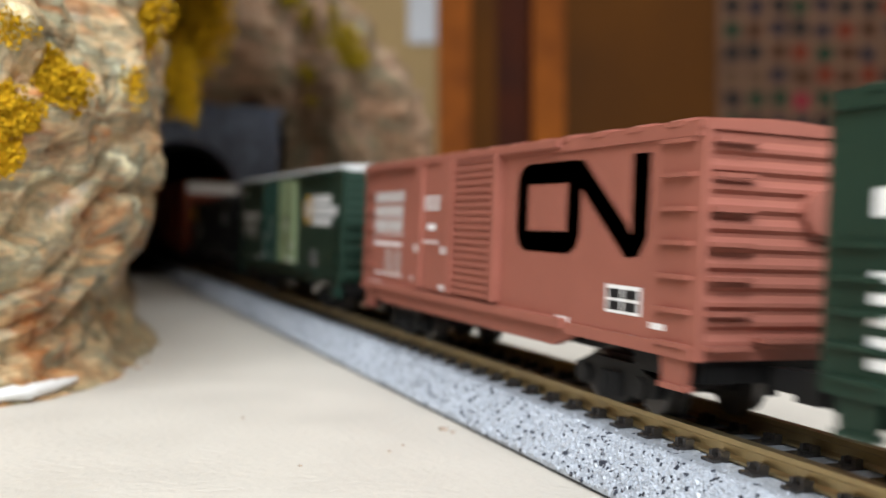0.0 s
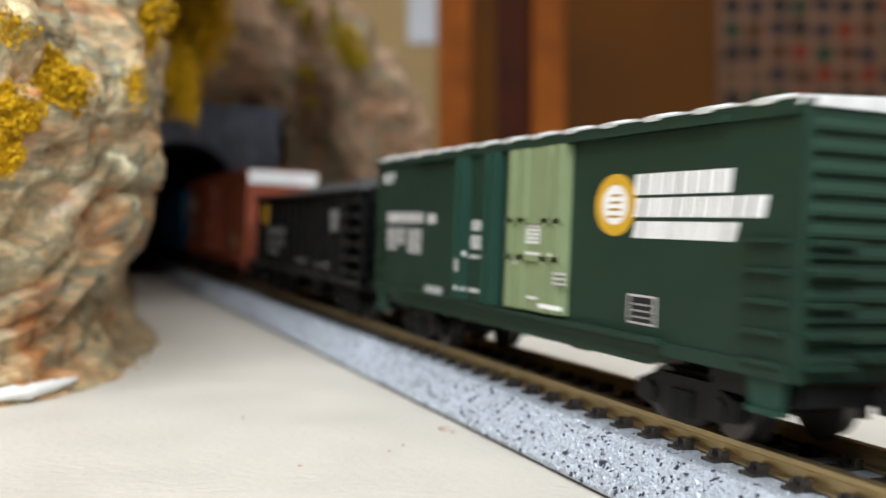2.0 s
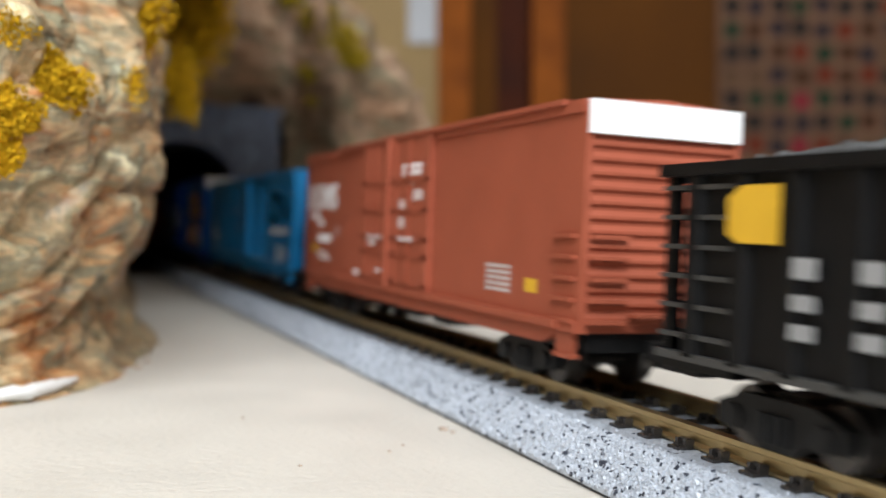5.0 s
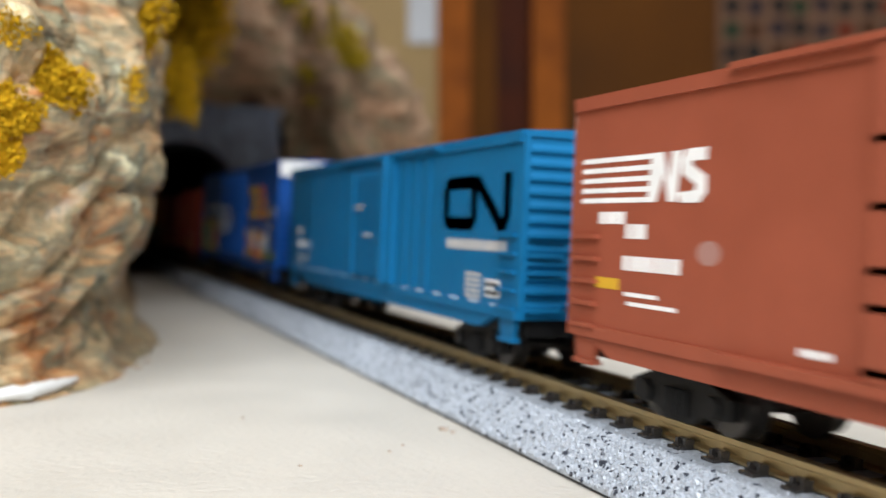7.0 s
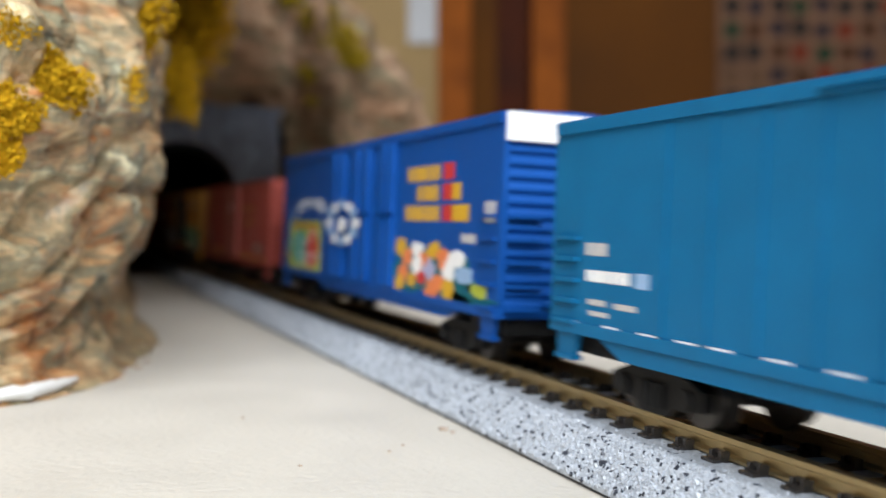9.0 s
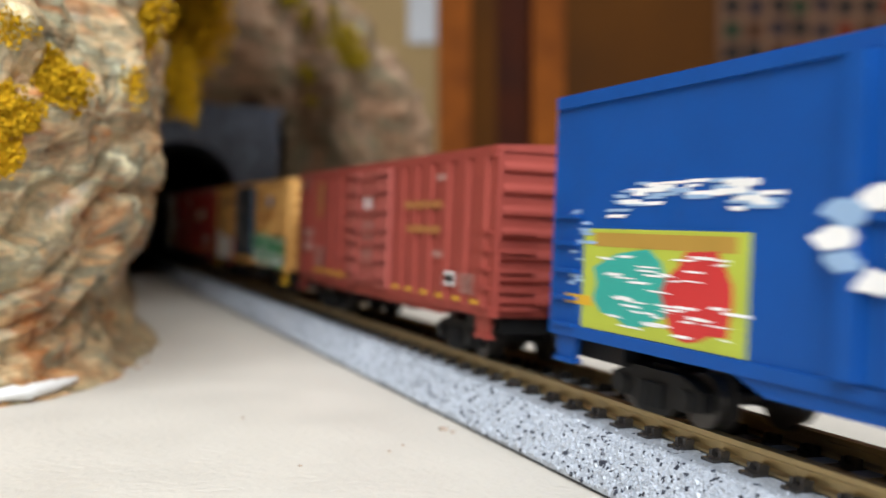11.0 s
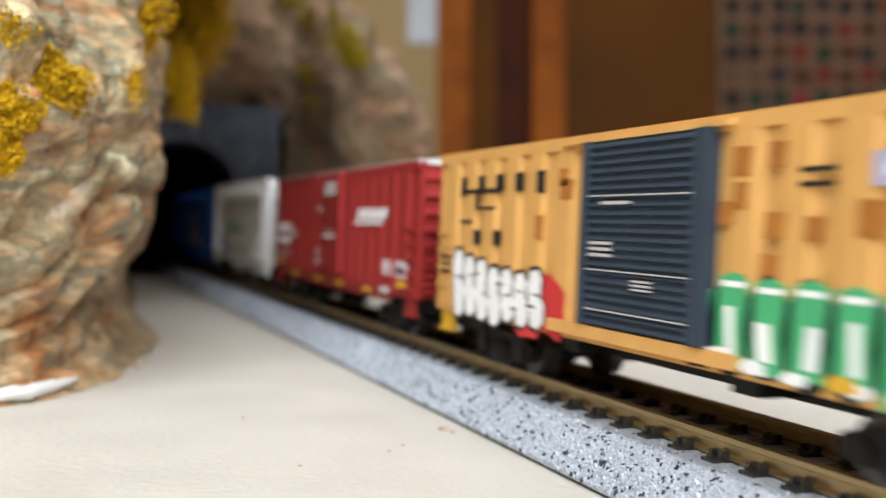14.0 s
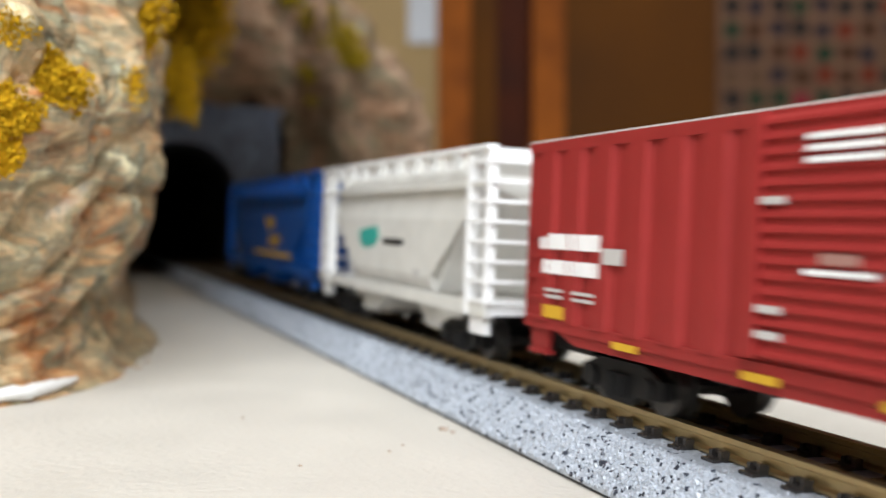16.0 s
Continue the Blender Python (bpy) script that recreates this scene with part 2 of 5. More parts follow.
def rock_material(name, tones, patches, rough=0.4, scale=36, lay=(0.0, 0.0, 1.0), coat=0.15, patch=1.1, where=1.7, grain=0.45):
    """Painted plaster rock: layers across the direction lay, blotches of wash over them, pale dry-brushed grain."""
    m = bpy.data.materials.new(name)
    m.use_nodes = True
    nt = m.node_tree
    n, l = nt.nodes, nt.links
    b = n["Principled BSDF"]
    tc = n.new("ShaderNodeTexCoord")
    mp = n.new("ShaderNodeMapping")
    mp.inputs["Rotation"].default_value = Vector(lay).rotation_difference(Vector((0, 0, 1))).to_euler()
    mp.inputs["Scale"].default_value = (1, 1, 4.5)
    l.new(tc.outputs["Object"], mp.inputs["Vector"])

    def tex(sc, det, dist, src):
        t = n.new("ShaderNodeTexNoise")
        t.inputs["Scale"].default_value = sc
        t.inputs["Detail"].default_value = det
        t.inputs["Roughness"].default_value = 0.6
        t.inputs["Distortion"].default_value = dist
        l.new(src, t.inputs["Vector"])
        return t.outputs["Fac"]

    def ramp(src, cols, lo=0.3, hi=0.7):
        r = n.new("ShaderNodeValToRGB")
        e = r.color_ramp.elements
        while len(e) < len(cols):
            e.new(0.5)
        for i, c in enumerate(cols):
            e[i].position = lo + (hi - lo) * i / (len(cols) - 1)
            e[i].color = (*c, 1)
        l.new(src, r.inputs[0])
        return r.outputs[0]
    layers = ramp(tex(scale, 6, 0.9, mp.outputs[0]), tones)
    wash = ramp(tex(scale * patch, 5, 0.6, tc.outputs["Object"]), patches)
    pick = ramp(tex(scale * where, 4, 0.4, tc.outputs["Object"]), [(0, 0, 0), (1, 1, 1)], 0.4, 0.6)
    mix = n.new("ShaderNodeMix")
    mix.data_type = "RGBA"
    l.new(pick, mix.inputs["Factor"])
    l.new(layers, mix.inputs["A"])
    l.new(wash, mix.inputs["B"])
    fine = tex(scale * 14, 5, 0, tc.outputs["Object"])
    hs = n.new("ShaderNodeHueSaturation")
    mr = n.new("ShaderNodeMapRange")
    mr.inputs["From Min"].default_value, mr.inputs["From Max"].default_value = 0.3, 0.7
    mr.inputs["To Min"].default_value, mr.inputs["To Max"].default_value = 1 - grain, 1 + grain
    l.new(fine, mr.inputs["Value"])
    l.new(mr.outputs[0], hs.inputs["Value"])
    l.new(mix.outputs["Result"], hs.inputs["Color"])
    l.new(hs.outputs[0], b.inputs["Base Color"])
    folds = n.new("ShaderNodeBump")
    folds.inputs["Strength"].default_value = 0.8
    folds.inputs["Distance"].default_value = 0.006
    l.new(tex(scale * 1.3, 5, 1.2, mp.outputs[0]), folds.inputs["Height"])
    bp = n.new("ShaderNodeBump")
    bp.inputs["Strength"].default_value = 0.7
    bp.inputs["Distance"].default_value = 0.0009
    l.new(fine, bp.inputs["Height"])
    l.new(folds.outputs[0], bp.inputs["Normal"])
    l.new(bp.outputs[0], b.inputs["Normal"])
    b.inputs["Roughness"].default_value = rough
    b.inputs["Coat Weight"].default_value = coat
    b.inputs["Coat Roughness"].default_value = 0.25
    return m


TILT = (-0.24, -0.38, 1.0)
M_ROCK = rock_material("painted_rock", [(0.050, 0.022, 0.009), (0.297, 0.270, 0.160), (0.506, 0.193, 0.055), (0.704, 0.484, 0.253), (0.231, 0.215, 0.132), (0.638, 0.341, 0.132), (0.950, 0.902, 0.616)],
                       [(0.061, 0.030, 0.012), (0.462, 0.171, 0.046), (0.292, 0.286, 0.182), (0.594, 0.424, 0.231), (0.237, 0.231, 0.154), (0.950, 0.869, 0.572), (0.748, 0.506, 0.242)], 0.33, 34, TILT, 0.4, 3.2, 2.2, 0.3)
M_HILL = rock_material("hill_rock", [(0.046, 0.028, 0.014), (0.127, 0.086, 0.046), (0.174, 0.085, 0.037), (0.326, 0.194, 0.118), (0.102, 0.085, 0.043)],
                       [(0.086, 0.059, 0.029), (0.184, 0.107, 0.056), (0.122, 0.114, 0.065), (0.428, 0.265, 0.174), (0.154, 0.122, 0.061)], 0.85, 26, (0.8, 0.0, 0.6), 0.0, 1.7, 1.6, 0.25)


def strata(p, seed=0.0):
    """Signed relief of folded rock layers at p."""
    q = Vector((p[0] * 18, p[1] * 18, p[2] * 18 + seed))
    fold = noise.noise(q) * 0.012 + noise.noise(q * 2.3) * 0.005
    h = (p[2] + 0.35 * p[0] - 0.25 * p[1] + fold) / 0.0075
    saw = h - math.floor(h)
    ridge = (saw if saw < 0.8 else (1 - saw) * 4) - 0.4
    big = noise.noise(Vector((p[0] * 30, p[1] * 30, p[2] * 22 + seed)))
    mid = noise.noise(Vector(p) * 75 + Vector((seed, 3, 1)))
    fine = noise.noise(Vector(p) * 210 + Vector((seed, 1, 7)))
    return 0.0016 * ridge + 0.0035 * big + 0.0022 * mid + 0.0008 * fine


def spline(points, f):
    """Point at fraction f along a smooth polyline."""
    n = len(points) - 1
    s = min(max(f, 0), 0.99999) * n
    i = int(s)
    t = s - i
    p = [Vector(points[min(max(i + k, 0), n)]) for k in (-1, 0, 1, 2)]
    return 0.5 * ((2 * p[1]) + (p[2] - p[0]) * t + (2 * p[0] - 5 * p[1] + 4 * p[2] - p[3]) * t * t + (3 * p[1] - p[0] - 3 * p[2] + p[3]) * t ** 3)


def near_rock():
    foot = [(-0.22, 0.10), (-0.13, 0.115), (-0.085, 0.128), (-0.062, 0.146), (-0.0545, 0.172), (-0.049, 0.203), (-0.046, 0.25), (-0.040, 0.31), (-0.036, 0.38), (-0.038, 0.47)]
    NU, NV = 350, 250
    H = 0.15
    SHAPE = [(0, 0.0040), (0, 0.0), (0, -0.0008), (0, -0.0010), (0, -0.0012), (0, 0.0008), (0, 0.0026), (0, 0.0036), (0, 0.0045), (0, 0.0052), (0, 0.0055), (0, 0.0055), (0, 0.0055), (0, 0.0050), (0, 0.0040), (0, 0.0030)]
    CREV = 0.511
    bm = B()
    rows = []
    base = [spline(foot, i / NU) for i in range(NU + 1)]
    arc = [0.0]
    for i in range(NU):
        arc.append(arc[-1] + (base[i + 1] - base[i]).length)
    ic = int(CREV * NU)
    for j in range(NV + 1):
        z = H * (j / NV) ** 1.15 - 0.002
        row = []
        for i in range(NU + 1):
            f = i / NU
            c = base[i]
            d = spline(foot, f + 0.01) - spline(foot, f - 0.01)
            nrm = Vector((d.y, -d.x)).normalized()
            flare = 0.0065 * math.exp(-max(z, 0) / 0.004) - 0.002 + 0.0075 * (1 / (1 + math.exp(-(z - 0.018) / 0.006)))
            p = Vector((c.x + nrm.x * flare, c.y + nrm.y * flare, z))
            s = arc[i] - arc[ic]
            q = Vector((p.x, p.y, p.z))
            fold = 0.006 * noise.noise(q * 28) + 0.0022 * noise.noise(q * 75)
            left = 1 / (1 + math.exp((s + 0.002) / 0.0015))
            # overhang, waist and spreading foot of the corner that closes the view to the tunnel
            corner = math.exp(-((c.y - 0.205) / 0.045) ** 2)
            bulge = corner * spline(SHAPE, max(z, 0) / H).y
            p.x += nrm.x * bulge
            p.y += nrm.y * bulge
            # swept layers left of the crevice, fading into lumps higher up
            h = (z - 0.42 * s + fold * 1.6) / 0.0068 + 0.35 * noise.noise(q * 60 + Vector((1, 8, 2)))
            k = math.floor(h)
            saw = h - k
            lay = (saw ** 0.5 if saw < 0.82 else (1 - saw) / 0.18) - 0.5
            amp = 0.0046 * (0.55 + 0.45 * noise.noise(Vector((k * 1.7, 3.1, s * 20)))) * (1 if z < 0.032 else max(0.3, 1 - (z - 0.032) / 0.02))
            ridged = 0.5 - abs(noise.noise(Vector((q.x * 95, q.y * 95, q.z * 55)) + Vector((7, 2, 5))))
            lump = 0.0046 * noise.noise(q * 42) + 0.0036 * noise.noise(q * 95 + Vector((3, 1, 4))) + 0.0052 * (ridged - 0.3) + 0.0020 * (0.3 - abs(noise.noise(q * 230 + Vector((2, 6, 1))))) + 0.0012 * noise.noise(q * 260) + 0.0006 * noise.noise(q * 520)
            wob = 0.0025 * noise.noise(Vector((2, 5, z * 60)))
            step = 0.0030 * left * min(1, max(0, (z - 0.008) / 0.01)) * max(0, min(1, (0.055 - z) / 0.015))
            crev = step - 0.0085 * math.exp(-((s - wob) / 0.0019) ** 2) * (1 if z < 0.06 else 0.4) * min(1, max(0, (z - 0.007) / 0.01))
            r = (lay * amp * left + lump * (0.8 if z < 0.03 else 1.1) + crev) * min(1, 0.3 + max(z, 0) / 0.008)
            lean = 0.06 * max(0, z - 0.05)
            p.x += nrm.x * r - lean
            p.y += nrm.y * r
            p.z += 0.0008 * noise.noise(q * 120 + Vector((9, 9, 9))) * min(1, max(z, 0) / 0.004)
            row.append(bm.verts.new(p))
        rows.append(row)
    for j in range(NV):
        for i in range(NU):
            bm.faces.new((rows[j][i], rows[j][i + 1], rows[j + 1][i + 1], rows[j + 1][i]))
    back = [bm.verts.new((-0.24, 0.47, -0.002)), bm.verts.new((-0.24, 0.47, H))]
    bm.faces.new([*rows[NV], back[1]])
    bm.faces.new([*rows[0][::-1], back[0]])
    bm.faces.new((rows[0][NU], *[rows[j][NU] for j in range(1, NV + 1)], back[1], back[0]))
    bm.faces.new((back[0], back[1], *[rows[j][0] for j in range(NV, -1, -1)]))
    thing("rock_cliff", bm, M_ROCK, "brown and grey-green painted plaster rock cliff on the baseboard", "rock", smooth=True)


near_rock()

PORTAL_Y = 0.41


def far_hill():
    """Rounded rocky hill, hollowed in front of the tunnel mouth like a shallow cave."""
    bm = B()
    NU, NV = 190, 120
    ways = [(-0.13, 0.47), (-0.10, 0.44), (-0.05, 0.422), (-0.01, 0.412), (0.04, 0.404), (0.30, 0.396), (0.62, 0.398), (0.9, 0.412), (1.0, 0.45), (1.0, 0.51), (1.0, 0.58), (0.9, 0.63), (0.5, 0.66), (0.1, 0.67)]

    def profile(a, cx, hw, top, k):
        c, s = math.cos(a), math.sin(a)
        return Vector((cx - hw * math.copysign(abs(c) ** (2 / k), c), 0, top * abs(s) ** (2 / k)))
    rows = []
    for j in range(NV + 1):
        w = spline(ways, j / NV)
        row = []
        for i in range(NU + 1):
            a = math.pi * i / NU
            inner = profile(a, -0.0042, 0.0375, 0.0765, 7.0)
            outer = profile(a, -0.004, 0.1095, 0.142, 2.5)
            p = inner.lerp(outer, w.x)
            p.y = w.y
            inside = j / NV < 0.26
            d = Vector((p.x, 0 if inside else -0.05, p.z)).normalized()
            out = -0.6 if inside else 1
            r = strata(p, 5.0) * 2.2 + 0.005 * noise.noise(p * 26) + 0.0065 * noise.noise(p * 60) + 0.003 * noise.noise(p * 130)
            p += d * r * out
            p.y += 0.006 * noise.noise(p * 35 + Vector((4, 0, 0)))
            # a rib down the face beside the tunnel, a gully on its inner side
            rib = p.x - 0.052 + 0.25 * (p.z - 0.06)
            if not inside and p.y < 0.45:
                p.y -= 0.011 * math.exp(-(rib / 0.008) ** 2) - 0.006 * math.exp(-((rib + 0.017) / 0.007) ** 2)
            if i in (0, NU):
                p.z = -0.002
            row.append(bm.verts.new(p))
        rows.append(row)
    for j in range(NV):
        for i in range(NU):
            bm.faces.new((rows[j][i], rows[j][i + 1], rows[j + 1][i + 1], rows[j + 1][i]))
    thing("rock_hill", bm, M_HILL, "rounded brown rocky hill above the tunnel mouth", "hill", smooth=True)


far_hill()


def tunnel():
    base = tagged(new("tunnel_portal"), "dark grey stone tunnel portal with arched mouth", "tunnel portal")
    base.location = (0, PORTAL_Y, 0)
    # arch outline
    HW, SP, R = 0.022, 0.034, 0.022
    OFF = -0.009
    bm = B()
    arch = [(-HW, -0.001), (-HW, SP)]
    for k in range(1, 16):
        a = math.pi - math.pi * k / 16
        arch.append((R * math.cos(a), SP + R * math.sin(a)))
    arch += [(HW, SP), (HW, -0.001)]
    arch = [(x + OFF, z) for x, z in arch]
    L, Rr, T = -0.0366, 0.0290, 0.0691
    outer = []
    for x, z in arch:
        if z < 0:
            outer.append((L if x < OFF else Rr, -0.001))
        elif z <= SP:
            outer.append((L if x < OFF else Rr, z))
        else:
            dx = x - OFF
            s = max(abs(dx) / ((OFF - L) if dx < 0 else (Rr - OFF)), (z - SP) / (T - SP))
            outer.append((OFF + dx / s, SP + (z - SP) / s))
    front_a = [bm.verts.new((x, 0, z)) for x, z in arch]
    front_o = [bm.verts.new((x, 0, z)) for x, z in outer]
    back_a = [bm.verts.new((x, 0.012, z)) for x, z in arch]
    back_o = [bm.verts.new((x, 0.012, z)) for x, z in outer]
    for i in range(len(arch) - 1):
        bm.faces.new((front_a[i], front_a[i + 1], front_o[i + 1], front_o[i]))
        bm.faces.new((back_a[i], back_o[i], back_o[i + 1], back_a[i + 1]))
        bm.faces.new((front_a[i], back_a[i], back_a[i + 1], front_a[i + 1]))
        bm.faces.new((front_o[i], front_o[i + 1], back_o[i + 1], back_o[i]))
    part("portal_wall", bm, M_PORTAL, base)
    # stone courses on the face above the arch
    rnd = random.Random(2)
    z = 0.001
    row = 0
    while z < T - 0.003:
        h = 0.0042
        x = L + (0.003 if row % 2 else 0)
        while x < Rr - 0.002:
            w = rnd.uniform(0.006, 0.009)
            x1 = min(x + w, Rr)
            cx, cz = (x + x1) / 2, z + h / 2
            inside = abs(cx - OFF) < HW + 0.003 and (cz < SP + 0.002 or math.hypot(cx - OFF, cz - SP) < R + 0.003)
            if not inside:
                bm = B()
                box(bm, x + 0.0002, x1 - 0.0002, -0.0006 - rnd.random() * 0.0003, 0.0002, z + 0.0002, z + h - 0.0002)
                part("stone", bm, M_PORTAL, base)
            x = x1
        z += h
        row += 1
    bm = B()
    box(bm, L - 0.001, Rr + 0.001, -0.0015, 0.0125, T, T + 0.003)
    part("coping", bm, M_PORTAL, base, bevel=0.0004)
    # bore; the darkness inside is put into its near-black colour
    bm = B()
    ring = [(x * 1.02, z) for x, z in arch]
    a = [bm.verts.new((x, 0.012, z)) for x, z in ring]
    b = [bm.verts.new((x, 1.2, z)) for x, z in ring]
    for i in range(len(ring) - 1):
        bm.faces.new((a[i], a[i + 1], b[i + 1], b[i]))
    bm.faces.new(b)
    part("tunnel_bore", bm, M_BLACK, base, "tunnel bore coloured near black for the darkness inside")


tunnel()


def shade_ledge():
    """Added rock slab above the view; it shades the track in front of the tunnel."""
    bm = B()
    NX, NY = 60, 70
    low, high = [], []
    for i in range(NX + 1):
        a, b = [], []
        for j in range(NY + 1):
            y = 0.215 + 0.138 * j / NY
            x = -0.13 + (0.170 + 0.012 * noise.noise(Vector((y * 40, 0, 0)))) * i / NX
            p = Vector((x, y, 0))
            z = 0.0243 + 0.232 * y + 0.009
            edge = min(1, (NX - i) / 8) * min(1, (NY - j) / 6 + 0.2) * min(1, j / 6 + 0.2)
            r = 0.004 * noise.noise(p * 45) + 0.002 * noise.noise(p * 120)
            a.append(bm.verts.new((x, y, z + abs(r) + 0.010 * (1 - edge))))
            b.append(bm.verts.new((x, y, z + 0.012 + 0.022 * edge + r)))
        low.append(a)
        high.append(b)
    for i in range(NX):
        for j in range(NY):
            bm.faces.new((low[i][j], low[i][j + 1], low[i + 1][j + 1], low[i + 1][j]))
            bm.faces.new((high[i][j], high[i + 1][j], high[i + 1][j + 1], high[i][j + 1]))
    for i in range(NX):
        for j in (0, NY):
            bm.faces.new((low[i][j], low[i + 1][j], high[i + 1][j], high[i][j]))
    for j in range(NY):
        for i in (0, NX):
            bm.faces.new((low[i][j], low[i][j + 1], high[i][j + 1], high[i][j]))
    thing("shade_ledge", bm, M_ROCK, "unseen rock ledge added over the track to shade the tunnel approach", "rock", smooth=True)


shade_ledge()


M_LICHEN = mat("yellow_foliage", (0.52, 0.30, 0.012), 0.85, 0, 0.25, 300, 0, 1, None, 0.05, 0, 0.3)
M_OLIVE = mat("olive_foliage", (0.27, 0.19, 0.012), 0.9, 0, 0.25, 300, 0, 1, None, 0.05, 0, 0.3)


def clump(c, r, n, size, mtl, label, seed):
    """A tuft of crumbled foliage: many small crumbs on a branching, uneven ball."""
    rnd = random.Random(seed)
    verts, faces = [], []
    lobes = []
    for _ in range(18):
        d = Vector((rnd.gauss(0, 1), rnd.gauss(0, 1), rnd.gauss(0, 1))).normalized() * rnd.uniform(0.2, 0.8)
        lobes.append((Vector((d.x * r[0], d.y * r[1], d.z * r[2])), rnd.uniform(0.32, 0.6)))
    for _ in range(n):
        o, k = rnd.choice(lobes)
        d = Vector((rnd.gauss(0, 1), rnd.gauss(0, 1), rnd.gauss(0, 1))).normalized() * (rnd.random() ** 0.4) * k
        p = o + Vector((d.x * r[0], d.y * r[1], d.z * r[2]))
        s = size * rnd.uniform(0.6, 1.4)
        b = len(verts)
        for _ in range(4):
            verts.append(p + Vector((rnd.gauss(0, 1), rnd.gauss(0, 1), rnd.gauss(0, 1))).normalized() * s)
        faces += [(b, b + 1, b + 2), (b, b + 2, b + 3), (b, b + 3, b + 1), (b + 1, b + 3, b + 2)]
    me = bpy.data.meshes.new("foliage_clump")
    me.from_pydata([v + Vector(c) for v in verts], [], faces)
    me.materials.append(mtl)
    return tagged(new("foliage_clump", me), label, "foliage", "foliage on the rocks")


YL = "tuft of yellow crumbled foliage clinging to the rock"
clump((-0.0618, 0.1312, 0.0394), (0.0048, 0.003, 0.0046), 6500, 0.00036, M_LICHEN, YL, 1)
clump((-0.0664, 0.1283, 0.0365), (0.0036, 0.003, 0.0034), 3000, 0.00036, M_LICHEN, YL, 2)
clump((-0.0672, 0.1280, 0.0315), (0.0026, 0.002, 0.0045), 1300, 0.00036, M_LICHEN, YL, 3)
clump((-0.0666, 0.1250, 0.0455), (0.0034, 0.002, 0.0028), 420, 0.0003, M_LICHEN, YL, 10)
clump((-0.0492, 0.1550, 0.0545), (0.0046, 0.003, 0.0062), 2400, 0.0004, M_LICHEN, YL, 4)
clump((-0.0512, 0.1438, 0.0425), (0.0020, 0.0014, 0.0042), 330, 0.0003, M_LICHEN, YL, 5)
clump((-0.0250, 0.2700, 0.0790), (0.0120, 0.008, 0.0260), 6500, 0.0007, M_LICHEN, YL, 6)
clump((-0.0315, 0.2500, 0.0590), (0.0060, 0.005, 0.0130), 1600, 0.0007, M_LICHEN, YL, 7)
OL = "olive green foliage streak on the rocky hill"
for k, (x, y, z, r, n) in enumerate(((0.0300, 0.3960, 0.1180, 0.0085, 900), (0.0395, 0.3925, 0.1075, 0.0090, 1000), (0.0490, 0.3900, 0.0995, 0.0090, 900), (0.0560, 0.3890, 0.0935, 0.0060, 400), (0.0365, 0.3940, 0.0860, 0.0055, 240), (0.0400, 0.3950, 0.0760, 0.0050, 160))):
    clump((x, y, z), (r, 0.005, r), n, 0.0009, M_OLIVE, OL, 20 + k)

# chipped plaster edge and crumbs at the foot of the cliff
M_PLASTER = mat("white_plaster", (0.80, 0.79, 0.76), 0.6, 0, 0.05, 300, 0.3, 1200)
bm = B()
rnd = random.Random(3)
foot = [(-0.0720, 0.1330), (-0.0655, 0.1354), (-0.0612, 0.1404), (-0.0574, 0.1470)]
rings = []
for i in range(15):
    c = spline(foot, i / 14)
    d = spline(foot, i / 14 + 0.02) - spline(foot, i / 14 - 0.02)
    nr = Vector((d.y, -d.x)).normalized()
    w = 0.00065 * math.sin(math.pi * min(1, 0.12 + i / 16)) + 0.0003
    ring = []
    for k in range(8):
        a = 2 * math.pi * k / 8
        j = 1 + 0.7 * noise.noise(Vector((i * 0.9, k * 0.9, 0)))
        ring.append(bm.verts.new((c.x + nr.x * w * 1.2 * math.cos(a) * j, c.y + nr.y * w * 1.2 * math.cos(a) * j, 0.0011 + w * math.sin(a) * j + 0.0004)))
    rings.append(ring)
for i in range(14):
    for k in range(8):
        bm.faces.new((rings[i][k], rings[i][(k + 1) % 8], rings[i + 1][(k + 1) % 8], rings[i + 1][k]))
bm.faces.new(rings[0])
bm.faces.new(rings[-1])
thing("plaster_chip", bm, M_PLASTER, "bare white plaster strip at the foot of the cliff", "plaster", smooth=True)

M_CRUMB = mat("scenery_crumb", (0.42, 0.33, 0.26), 0.8, 0, 0.3, 900)
for x, y, r in ((-0.0167, 0.1104, 0.0006), (-0.0162, 0.1088, 0.0004), (-0.0388, 0.1223, 0.0003), (-0.0269, 0.1009, 0.00025), (-0.0379, 0.0968, 0.00025), (-0.0245, 0.1035, 0.0002), (-0.0475, 0.1660, 0.0006), (-0.0455, 0.1720, 0.0007), (-0.0500, 0.1610, 0.0006), (-0.0520, 0.1850, 0.0010), (-0.0505, 0.1760, 0.0009), (-0.0540, 0.1660, 0.0008), (-0.0480, 0.1900, 0.0006)):
    bm = B()
    bmesh.ops.create_icosphere(bm, subdivisions=2, radius=r)
    for v in bm.verts:
        v.co *= 1 + 0.5 * noise.noise(v.co * 1800 + Vector((x * 900, y * 900, 0)))
        v.co.z *= 0.45
        v.co += Vector((x, y, r * 0.3))
    thing("scenery_crumb", bm, M_CRUMB, "small brown crumb of scenery on the baseboard", "crumb", "crumbs on the baseboard")
